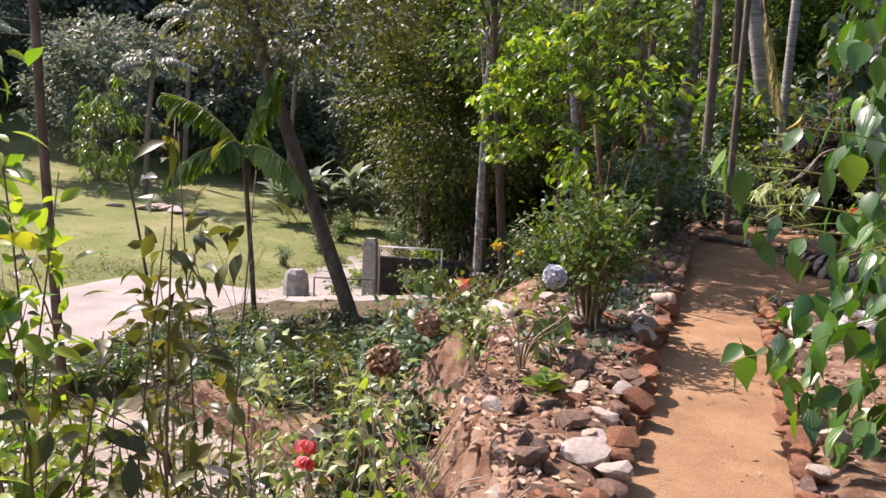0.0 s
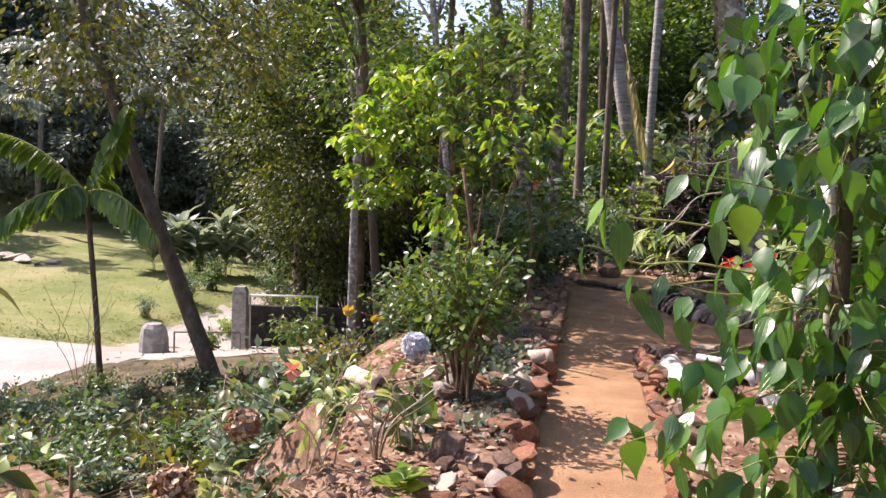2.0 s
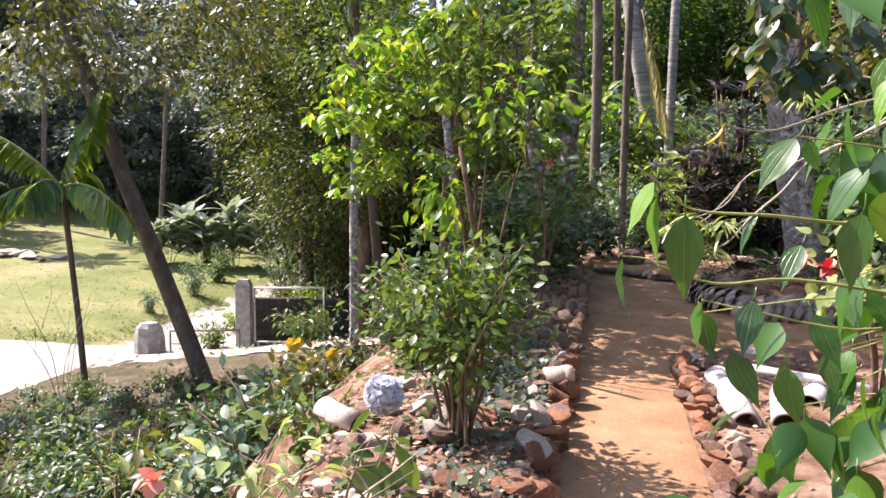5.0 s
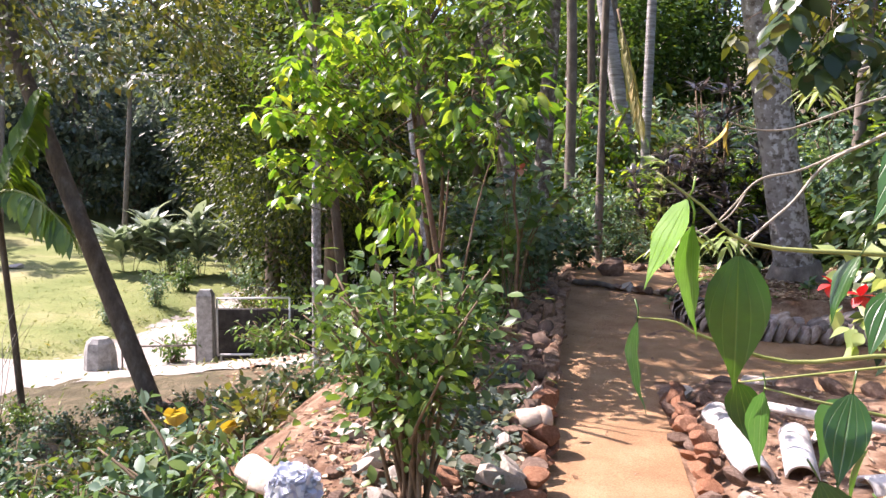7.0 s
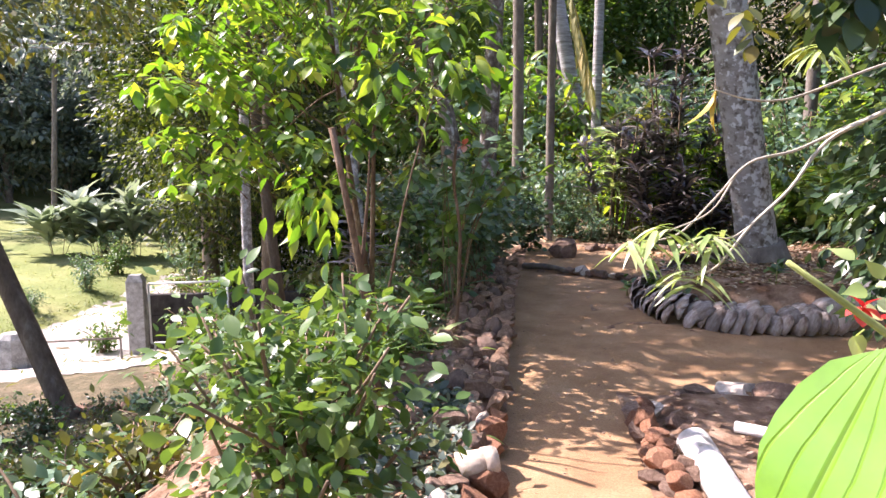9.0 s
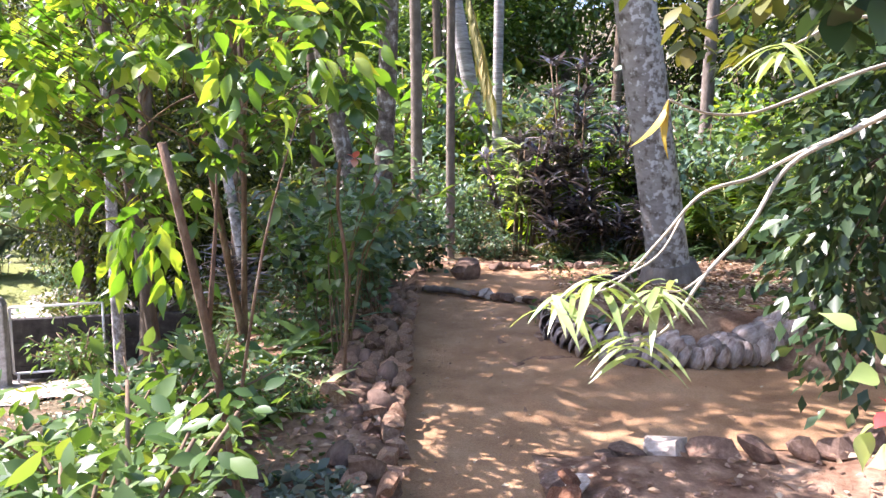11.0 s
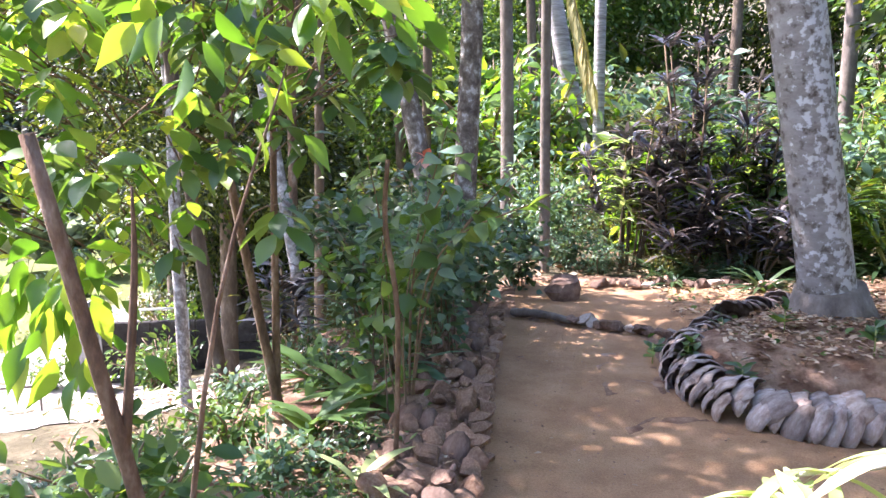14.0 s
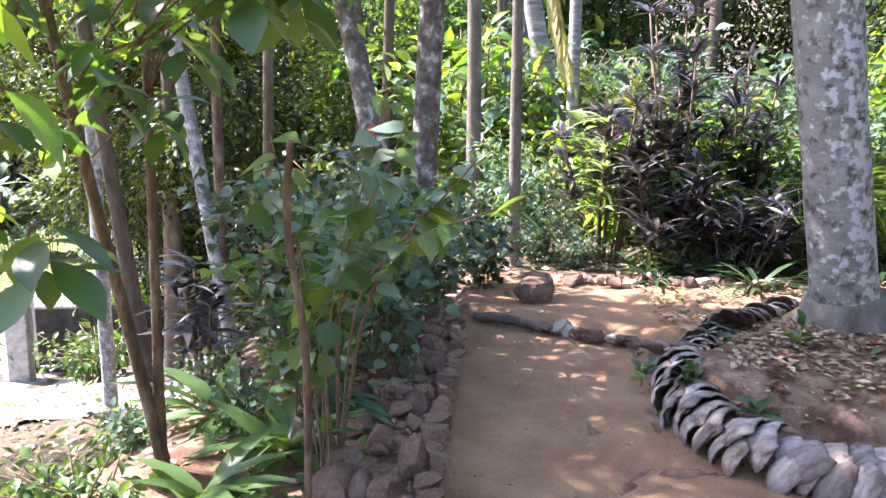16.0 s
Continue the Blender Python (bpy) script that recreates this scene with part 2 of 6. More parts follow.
M["red_petal"] = leaf_material("red_petal", (0.50, 0.02, 0.02), (0.62, 0.04, 0.035), (0.70, 0.10, 0.07), 0.5, 0.35, (1.2, 0.7, 0.7))
M["pink_petal"] = leaf_material("pink_petal", (0.62, 0.16, 0.10), (0.70, 0.26, 0.18), (0.75, 0.40, 0.30), 0.5, 0.35, (1.1, 0.9, 0.8))
M["blue_petal"] = leaf_material("blue_petal", (0.52, 0.56, 0.70), (0.64, 0.67, 0.76), (0.76, 0.77, 0.80), 0.6, 0.3, (1, 1, 1))
M["cream_petal"] = leaf_material("cream_petal", (0.70, 0.52, 0.30), (0.75, 0.62, 0.42), (0.80, 0.74, 0.60), 0.6, 0.3, (1, 1, 1))


# ---- geometry helpers ----
class Geo:
    """Collects vertices and faces of one mesh."""

    def __init__(self):
        self.v, self.f, self.n = [], [], 0

    def add(self, v, f):
        v = np.asarray(v, float)
        self.v.append(v)
        for face in f:
            self.f.append([i + self.n for i in face])
        self.n += len(v)
        return self

    def data(self, name, mat, smooth=True):
        me = bpy.data.meshes.new(name)
        me.from_pydata(np.concatenate(self.v).tolist() if self.v else [], [], self.f)
        me.materials.append(mat)
        if smooth:
            me.polygons.foreach_set("use_smooth", [True] * len(me.polygons))
        return me


def part(name, geo, mat, parent, label="", smooth=True):
    me = geo.data(name, mat, smooth) if isinstance(geo, Geo) else geo
    ob = new(name, me)
    ob.parent = parent
    return tagged(ob, label)


def thing(name, label, category, at=(0, 0, 0), group="", kind=""):
    e = new(name)
    e.location = at
    e.empty_display_size = 0.1
    return tagged(e, label, category, group, kind)


def tube(pts, radii, sides=7, closed=True, knob=0.0, rng=None):
    """A tapering round stem along pts."""
    pts = [Vector(p) for p in pts]
    v, f = [], []
    up = Vector((0.3, 1, 0.1)).normalized()
    for i, p in enumerate(pts):
        d = (pts[min(i + 1, len(pts) - 1)] - pts[max(i - 1, 0)]).normalized()
        a = d.cross(up)
        if a.length < 0.1:
            a = d.cross(Vector((1, 0, 0)))
        a.normalize()
        b = d.cross(a)
        for k in range(sides):
            th = 2 * math.pi * k / sides
            r = radii[i] * (1 + (rng.uniform(-knob, knob) if rng else 0))
            v.append(p + a * (r * math.cos(th)) + b * (r * math.sin(th)))
    for i in range(len(pts) - 1):
        for k in range(sides):
            f.append((i * sides + k, i * sides + (k + 1) % sides, (i + 1) * sides + (k + 1) % sides, (i + 1) * sides + k))
    if closed:
        f.append(tuple(reversed(range(sides))))
        f.append(tuple(range((len(pts) - 1) * sides, len(pts) * sides)))
    return [tuple(q) for q in v], f


def smooth_line(pts, n):
    """A soft curve through pts, n steps a span."""
    p = [np.array(q, float) for q in pts]
    p = [2 * p[0] - p[1]] + p + [2 * p[-1] - p[-2]]
    out = []
    for i in range(1, len(p) - 2):
        for k in range(n):
            t = k / n
            out.append(0.5 * (2 * p[i] + (p[i + 1] - p[i - 1]) * t + (2 * p[i - 1] - 5 * p[i] + 4 * p[i + 1] - p[i + 2]) * t ** 2 + (3 * p[i] - p[i - 1] - 3 * p[i + 1] + p[i + 2]) * t ** 3))
    out.append(p[-2])
    return out


def blade(widths, length=1.0, fold=0.18, droop=0.15, stalk=0.0):
    """A leaf template: base at the origin, along +y, folded at the midrib; widths run from base to tip."""
    v, f = [], []
    m = len(widths)
    for i, w in enumerate(widths):
        t = i / (m - 1)
        y = stalk + t * length
        z = -droop * t * t * length
        if w < 1e-4:
            v.append((0, y, z))
        else:
            v += [(-w, y, z + fold * w), (0, y, z), (w, y, z + fold * w)]
    idx, rows = 0, []
    for w in widths:
        k = 1 if w < 1e-4 else 3
        rows.append(list(range(idx, idx + k)))
        idx += k
    for a, b in zip(rows, rows[1:]):
        if len(a) == 1 and len(b) == 3:
            f += [(a[0], b[1], b[0]), (a[0], b[2], b[1])]
        elif len(a) == 3 and len(b) == 1:
            f += [(a[0], a[1], b[0]), (a[1], a[2], b[0])]
        else:
            f += [(a[0], a[1], b[1], b[0]), (a[1], a[2], b[2], b[1])]
    return np.array(v), f


LEAF_SIMPLE = (np.array([(0, 0, 0), (0.28, 0.5, 0.05), (0, 1, -0.1), (-0.28, 0.5, 0.05)]), [(0, 1, 2), (0, 2, 3)])
LEAF_OVAL = blade([0, 0.2, 0.27, 0.2, 0])
LEAF_LONG = blade([0, 0.085, 0.10, 0.06, 0], 1.0, 0.3, 0.35)
LEAF_HEART = blade([0.0, 0.27, 0.36, 0.35, 0.27, 0.15, 0.05, 0], 1.0, 0.2, 0.18)
LEAF_STRAP = blade([0.035, 0.045, 0.045, 0.03, 0], 1.0, 0.3, 0.75)


def leaves(geo, template, pos, along, scale, rng, normal_up=1.0, jitter=0.5):
    """Places leaf templates at pos, pointing along, face up as far as that allows."""
    tv, tf = template
    pos, along = np.asarray(pos, float), np.asarray(along, float)
    k = len(pos)
    if k == 0:
        return
    along = along / (np.linalg.norm(along, axis=1, keepdims=True) + 1e-9)
    upv = np.tile((0, 0, normal_up), (k, 1)) + rng.normal(0, jitter, (k, 3))
    x = np.cross(along, upv)
    x /= np.linalg.norm(x, axis=1, keepdims=True) + 1e-9
    z = np.cross(x, along)
    s = np.broadcast_to(np.asarray(scale, float), (k,))[:, None, None]
    world_v = (tv[None, :, 0:1] * x[:, None] + tv[None, :, 1:2] * along[:, None] + tv[None, :, 2:3] * z[:, None]) * s + pos[:, None]
    base = geo.n
    geo.v.append(world_v.reshape(-1, 3))
    step = len(tv)
    for face in tf:
        arr = base + np.arange(k)[:, None] * step + np.array(face)[None]
        geo.f.extend(arr.tolist())
    geo.n += k * step


def ball(rng, k):
    d = rng.normal(0, 1, (k, 3))
    return d / np.linalg.norm(d, axis=1, keepdims=True)


def rock_data(seed, mat, sx=1.0, sy=0.8, sz=0.6, rough=0.25, boxy=0.0):
    """A chipped stone about 1 m across; scaled where it lies."""
    r = np.random.default_rng(seed)
    bm = bmesh.new()
    bmesh.ops.create_icosphere(bm, subdivisions=2, radius=0.52)
    planes = [(d, r.uniform(0.22, 0.38)) for d in ball(r, 9)]
    for v in bm.verts:
        c = np.array(v.co)
        if boxy:
            c = np.sign(c) * np.minimum(np.abs(c) * (1 + boxy), 0.42)
        for d, h in planes:
            over = c @ d - h
            if over > 0:
                c = c - d * over
        c = c * (1 + rough * (0.3 * noise.noise(Vector(c) * 4.0 + Vector((seed, 0, 0))) + 0.12 * r.uniform(-1, 1)))
        v.co = Vector(c * np.array((sx, sy, sz)))
    bm.normal_update()
    for e in bm.edges:
        e.smooth = e.calc_face_angle(0) < 0.42
    me = bpy.data.meshes.new("stone")
    bm.to_mesh(me)
    bm.free()
    me.materials.append(mat)
    me.polygons.foreach_set("use_smooth", [True] * len(me.polygons))
    return me


# ---- ground ----
def step01(t):
    t = min(1, max(0, t))
    return t * t * (3 - 2 * t)


def road_level(y):
    return -2.6 - 1.7 * step01((y - 15.5) / 8.5)


def bed_edge(y):
    """The left edge of the flower bed, where the ground drops to the yard."""
    if y < 5.2:
        return -0.35 - 0.65 * step01((y - 3.4) / 1.8)
    return -1.0 - 0.2 * step01((y - 5.2) / 1.6)


def terrace_edge(x):
    """Where the path steps up to the terrace."""
    return 13.65 - 0.57 * min(max(x - 0.2, 0), 1.4)


def ground_height(x, y):
    """Height of the ground anywhere in the place."""
    edge = bed_edge(y)
    if x > edge:
        z = 0.0
        if x < -0.05:
            z = 0.14 * step01((-0.06 - x) / 0.12) * step01((14.5 - y) / 1.5)
        if x > 0.66 and y < 9.0:
            z = 0.08 * step01((x - 0.7) / 0.25) * step01((9.15 - y) / 0.3)
        bank = step01((x - 1.12 - 0.95 * max(0, y - 12.1)) / 0.35) * step01((y - (11.35 - 0.35 * (x - 1.2))) / 0.5)
        z = max(z, 0.30 * bank)
        if y > 12.6 and x > -0.1:
            z = max(z, 0.13 * step01((y - terrace_edge(x)) / 0.14))
        if y > 16:
            z -= 0.02 * min(y - 16, 20)
    else:
        s = min(1, (edge - x) / 8.6)
        r = road_level(y)
        top = 0.14 * step01((14.5 - y) / 1.5)
        z = top + (r - top) * (0.62 * step01((edge - x) / 2.6) + 0.38 * s)
        drop = step01((7.6 - y) / 1.2)
        z -= drop * 0.85 * step01((edge - x) / 0.4) * (1 - step01((edge - x) / 2.6))
        if x < -14.8:
            d = -14.8 - x
            z = r + 0.25 * step01(d / 1.5) + min(d, 60) * 0.06
    far = math.hypot(x, y - 8)
    if far > 48:
        z += (far - 48) * 0.22 * step01((far - 48) / 40)
    return z


def bumpy(x, y):
    z = ground_height(x, y)
    amp = 0.015 if -0.1 < x < 0.75 else 0.05
    if x < -9.5:
        amp = 0.02 if x > -15 else 0.12
    return z + amp * noise.noise((x * 1.7, y * 1.7, 0.3)) + amp * 0.4 * noise.noise((x * 6, y * 6, 1.1))


def make_ground():
    def axis(*spans):
        out = []
        for a, b, s in spans:
            out += list(np.arange(a, b, s))
        return out
    xs = axis((-400, -150, 50), (-150, -24, 6), (-24, -4, 0.6), (-4, 5, 0.12), (5, 20, 1), (20, 150, 8), (150, 401, 50))
    ys = axis((-300, -60, 40), (-60, -4, 4), (-4, 16, 0.14), (16, 44, 0.8), (44, 150, 6), (150, 401, 50))
    nx, ny = len(xs), len(ys)
    v = [(x, y, bumpy(x, y) - (0.012 if (0.04 < x < 0.6 and y < terrace_edge(x) - 0.1) or (x > 0.74 and 9.3 < y < 10.8) else 0)) for y in ys for x in xs]
    f = [(j * nx + i, j * nx + i + 1, (j + 1) * nx + i + 1, (j + 1) * nx + i) for j in range(ny - 1) for i in range(nx - 1)]
    me = bpy.data.meshes.new("ground")
    me.from_pydata(v, [], f)
    for k in ("soil", "lawn", "forest_floor", "path", "yard"):
        me.materials.append(M[k])
    idx = []
    for j in range(ny - 1):
        for i in range(nx - 1):
            x, y = (xs[i] + xs[i + 1]) / 2, (ys[j] + ys[j + 1]) / 2
            w = 0.5 * noise.noise((x * 0.7, y * 0.7, 4)) + 0.4 * noise.noise((x * 2.3, y * 2.3, 9))
            if x < -14.5:
                idx.append(1)
            elif x < -2.4 + w:
                idx.append((4 if x < -3.0 + 2 * w else 0) if y < 8.0 + 2 * w else 2)
            elif y > 15.2 + w or x > 4.4 + 2 * w or (y < 9 and x > 3.0 + 2 * w) or y < 0.8 + 2 * w:
                idx.append(2)
            elif 0.1 < x < 3.2 and terrace_edge(x) < y < 15.0:
                idx.append(3)
            else:
                idx.append(0)
    me.polygons.foreach_set("material_index", idx)
    me.polygons.foreach_set("use_smooth", [True] * len(f))
    tagged(new("ground", me), "red-brown garden soil running down to a lawn and forest floor", "ground", kind="structure")


make_ground()


def sheet(name, label, category, mat, inside, x0, x1, y0, y1, s, lift):
    """A worn surface that follows the ground, cut to a shape."""
    nx, ny = int((x1 - x0) / s) + 1, int((y1 - y0) / s) + 1
    g, ids, v, f = None, {}, [], []

    def vid(i, j):
        if (i, j) not in ids:
            x, y = x0 + i * s, y0 + j * s
            ids[(i, j)] = len(v)
            v.append((x, y, bumpy(x, y) + lift))
        return ids[(i, j)]
    for j in range(ny - 1):
        for i in range(nx - 1):
            if inside(x0 + (i + 0.5) * s, y0 + (j + 0.5) * s):
                f.append((vid(i, j), vid(i + 1, j), vid(i + 1, j + 1), vid(i, j + 1)))
    me = bpy.data.meshes.new(name)
    me.from_pydata(v, [], f)
    me.materials.append(mat)
    me.polygons.foreach_set("use_smooth", [True] * len(f))
    return tagged(new(name, me), label, category, kind="structure")


def on_path(x, y):
    if y > terrace_edge(x):
        return False
    if -0.05 < x < 0.70:
        return True
    if x >= 0.70 and y > 9.12 + 0.02 * x:
        return y < 11.35 - 0.35 * (x - 1.2) if x > 1.2 else True
    return False


sheet("path", "trodden orange-brown earth garden path with a side branch", "path", M["path"], on_path, -0.05, 7.0, -3.0, 13.8, 0.06, 0.004)
sheet("road", "pale sunlit concrete village road below the garden", "road", M["road"], lambda x, y: -15.0 + 0.5 * math.sin(y * 0.13) < x < -9.9 + 0.25 * math.sin(y * 0.4) + (6.6 * step01((y - 15.2) / 1.6) * step01((23.9 - y) / 0.6)), -16, -2.5, -30, 60, 0.15, 0.015)


# ---- plants: makers ----
def woody(parent, base, top, r0, r1, mat, rng, limbs=(), bend=0.1, name="trunk", sides=9, knob=0.06, steps=9):
    """A trunk from base to top with limbs to the points given."""
    g = Geo()
    base, top = np.array(base, float), np.array(top, float)
    mid = (base + top) / 2 + rng.normal(0, bend, 3) * (1, 1, 0.2)
    line = smooth_line([base - (0, 0, 0.25), base, mid, top], max(3, steps // 3))
    rad = [r0 * (1.25 if i == 0 else 1) + (r1 - r0) * i / (len(line) - 1) for i in range(len(line))]
    if len(rad) > 4:
        rad[3] *= 1.08
    g.add(*tube(line, rad, sides, knob=knob, rng=rng))
    for start_frac, end, r in limbs:
        k = min(len(line) - 1, int(start_frac * (len(line) - 1)))
        a, b = np.array(line[k]), np.array(end, float)
        m1 = a + (b - a) * 0.45 + np.array((0, 0, 0.12 * np.linalg.norm(b - a))) + rng.normal(0, 0.05, 3)
        l2 = smooth_line([a, m1, b], 4)
        g.add(*tube(l2, [r * (1 - 0.75 * i / (len(l2) - 1)) for i in range(len(l2))], max(5, sides - 3)))
    return part(name, g, mat, parent)


def clusters(rng, centre, radii, k, shell=0.55):
    d = ball(rng, k)
    r = (shell + (1 - shell) * rng.random((k, 1))) ** 0.8
    c = np.array(centre) + d * r * np.array(radii)
    return c


def crown(parent, rng, centres, per, spread, template, size, mat, droop=0.3, name="crown", twigs=None, origin=None, jitter=0.5):
    """Leaves in sprays round the centres, pointing outwards and down."""
    g = Geo()
    centres = np.asarray(centres, float)
    org = np.asarray(origin if origin is not None else centres.mean(0))
    pos, along = [], []
    for c in centres:
        p = c + rng.normal(0, 1, (per, 3)) * np.array(spread)
        a = (p - c) + 0.5 * (c - org) * np.linalg.norm(spread) / (np.linalg.norm(c - org) + 1e-6)
        a = a / (np.linalg.norm(a, axis=1, keepdims=True) + 1e-6) + rng.normal(0, 0.35, (per, 3))
        a[:, 2] -= droop
        pos.append(p)
        along.append(a)
    pos, along = np.concatenate(pos), np.concatenate(along)
    leaves(g, template, pos, along, size * rng.uniform(0.65, 1.25, len(pos)), rng, jitter=jitter)
    ob = part(name, g, mat, parent)
    if twigs:
        t = Geo()
        for c in centres:
            a = org + (c - org) * 0.35
            mid = (a + c) / 2 + rng.normal(0, 0.06, 3) * np.linalg.norm(c - a)
            t.add(*tube(smooth_line([a, mid, c], 3), np.linspace(twigs[1], twigs[1] * 0.3, 7), 5))
        part("branch", t, twigs[0], parent)
    return ob


def bush(name, label, category, at, rng, height, width, stems, template, leaf, mat, n, twig="twig", group="", droop=0.2, stem_r=0.012, low=0.25, parts=True):
    """A many-stemmed shrub: stems fan up from the base, leafy along their upper part."""
    e = thing(name, label, category, at, group)
    st, lf = Geo(), Geo()
    pos, along = [], []
    per = max(3, n // stems)
    split = parts and stems <= 30
    for k in range(stems):
        a = rng.uniform(0, 2 * math.pi)
        out = width * (0.15 + 0.85 * rng.random() ** 0.7)
        h = height * rng.uniform(0.55, 1.0)
        tip = np.array((math.cos(a) * out, math.sin(a) * out, h * (1 - 0.25 * (out / max(width, 1e-3)) ** 2)))
        root = np.array((rng.normal(0, 0.05), rng.normal(0, 0.05), -0.06))
        mid = root + (tip - root) * 0.5 + np.array((-tip[0] * 0.2, -tip[1] * 0.2, h * 0.1)) + rng.normal(0, 0.04, 3) * height
        line = smooth_line([root, mid, tip], 4)
        stalk = tube(line, np.linspace(stem_r, stem_r * 0.35, len(line)), 5)
        if split:
            part("stem", Geo().add(*stalk), M[twig], e)
        else:
            st.add(*stalk)
        t = low + (1 - low) * rng.random(per) ** 0.8
        li = np.array(line)
        f = t * (len(li) - 1)
        i = np.minimum(f.astype(int), len(li) - 2)
        p = li[i] + (li[i + 1] - li[i]) * (f - i)[:, None]
        q = p + rng.normal(0, 1, (per, 3)) * np.array((0.16, 0.16, 0.10)) * width * (0.5 + 0.5 * rng.random((per, 1)))
        d = (q - p) + rng.normal(0, 0.05, (per, 3)) + np.array((0, 0, 0.02))
        d = d / (np.linalg.norm(d, axis=1, keepdims=True) + 1e-6)
        d[:, 2] -= droop
        pos.append(q)
        along.append(d)
    leaves(lf, template, np.concatenate(pos), np.concatenate(along), leaf * rng.uniform(0.6, 1.25, per * stems), rng)
    if not split:
        tagged(part("stalk_clump", st, M[twig], e), kind="stuff")
    part("foliage", lf, M[mat], e)
    return e


def frond(geo, leaf_geo, root, direction, length, droop, rng, leaflets=26, leaflet=0.35, width=0.03, hang=0.5, template=LEAF_LONG):
    """A palm frond: an arching midrib with leaflets on both sides."""
    d = np.array(direction, float)
    d /= np.linalg.norm(d)
    pts = []
    for i in range(9):
        t = i / 8
        pts.append(np.array(root) + d * length * t + np.array((0, 0, -droop * length * t * t)))
    geo.add(*tube(pts, np.linspace(width, width * 0.25, 9), 5))
    pos, al = [], []
    side = np.cross(d, (0, 0, 1))
    side /= np.linalg.norm(side) + 1e-6
    for i in range(leaflets):
        t = 0.14 + 0.86 * i / leaflets
        f = t * 8
        k = min(7, int(f))
        p = pts[k] + (pts[k + 1] - pts[k]) * (f - k)
        tang = pts[k + 1] - pts[k]
        tang /= np.linalg.norm(tang)
        for s in (-1, 1):
            pos.append(p)
            al.append(side * s + tang * 0.55 + np.array((0, 0, -hang)) + rng.normal(0, 0.08, 3))
    size = leaflet * np.repeat(np.sin(np.linspace(0.35, 2.75, leaflets)) * 0.7 + 0.3, 2)
    leaves(leaf_geo, template, pos, al, size, rng, jitter=0.15)


def palm(name, label, at, top, r0, r1, rng, fronds, length, droop, mat="palm", bark="bark_grey", leaflet=0.4, rings=False, group="", elev=(0.2, 1.0), leaflets=26):
    e = thing(name, label, "palm tree", at, group)
    at, top = np.array(at, float), np.array(top, float) - np.array(at, float)
    woody(e, (0, 0, 0), top, r0, r1, M[bark], rng, bend=0.05, sides=10, knob=0.03, steps=15)
    g, lf = Geo(), Geo()
    for k in range(fronds):
        a = 2 * math.pi * (k + rng.uniform(-0.3, 0.3)) / fronds
        el = rng.uniform(*elev)
        frond(g, lf, top, (math.cos(a), math.sin(a), el), length * rng.uniform(0.8, 1.1), droop * rng.uniform(0.7, 1.3), rng, leaflet=leaflet, leaflets=leaflets)
    part("midrib_fan", g, M["twig_green"], e)
    part("frond_crown", lf, M[mat], e)
    return e


def rosette(lf, at, rng, n, length, template, up=0.7):
    a = rng.uniform(0, 2 * math.pi, n)
    d = np.stack([np.cos(a), np.sin(a), up * rng.uniform(0.2, 1.6, n)], 1)
    leaves(lf, template, np.tile(at, (n, 1)) + rng.normal(0, 0.02, (n, 3)), d, length * rng.uniform(0.7, 1.15, n), rng, jitter=0.15)


def strap_plant(name, label, at, rng, n, length, mat, heads=1, spread=0.0, height=0.0, template=LEAF_STRAP, group="", category="plant", twig="twig", up=0.7):
    """Tufts of long leaves, on canes when height is given."""
    e = thing(name, label, category, at, group)
    lf, st = Geo(), Geo()
    if name == "strappy_plant":
        for k in range(n):
            one = Geo()
            rosette(one, (0, 0, 0), rng, 1, length, template, 1.2)
            part("leaf", one, M[mat], e)
        return e
    for k in range(heads):
        a = rng.uniform(0, 6.28)
        r = spread * math.sqrt(rng.random())
        h = height * rng.uniform(0.45, 1.0)
        head = (r * math.cos(a), r * math.sin(a), h)
        if height:
            part("cane", Geo().add(*tube(smooth_line([(head[0] * 0.35, head[1] * 0.35, -0.08), (head[0] * 0.6, head[1] * 0.6, h * 0.5), head], 3), np.linspace(0.016, 0.012, 7), 5)), M[twig], e)
            for q in np.linspace(0.5, 1, 4):
                rosette(lf, (head[0] * (0.35 + 0.65 * q), head[1] * (0.35 + 0.65 * q), h * q), rng, n // 4 + 1, length, template, up)
        else:
            rosette(lf, (*head[:2], 0), rng, n, length, template, 1.2)
    part("foliage", lf, M[mat], e)
    return e


def gz(x, y):
    return bumpy(x, y)


RNG = np.random.default_rng(11)

# ---- trees by the path ----
big = thing("coconut_palm", "stout coconut palm trunk with pale lichen on a raised bed", "palm tree", (2.62, 12.75, 0.28))
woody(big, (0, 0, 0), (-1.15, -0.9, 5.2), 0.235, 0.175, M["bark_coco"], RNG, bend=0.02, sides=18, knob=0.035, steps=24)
foot = Geo()
foot.add(*tube([(0, 0, -0.15), (0, 0, 0.06), (-0.03, -0.02, 0.25)], [0.42, 0.34, 0.26], 18, knob=0.06, rng=RNG))
part("root_flare", foot, M["bark_grey"], big)
g1, g2 = Geo(), Geo()
for k in range(13):
    a = 2 * math.pi * k / 13
    frond(g1, g2, (-1.15, -0.9, 5.2), (math.cos(a), math.sin(a), RNG.uniform(0.1, 1.0)), 2.9, 0.45, RNG, leaflets=34, leaflet=0.55)
part("midrib_fan", g1, M["twig_green"], big)
part("frond_crown", g2, M["palm"], big)

LEAF_TREE = blade([0, 0.13, 0.20, 0.21, 0.15, 0.06, 0], 1.0, 0.38, 0.35)
LEAF_BROAD = blade([0, 0.10, 0.17, 0.23, 0.25, 0.22, 0.12, 0], 1.0, 0.22, 0.3)


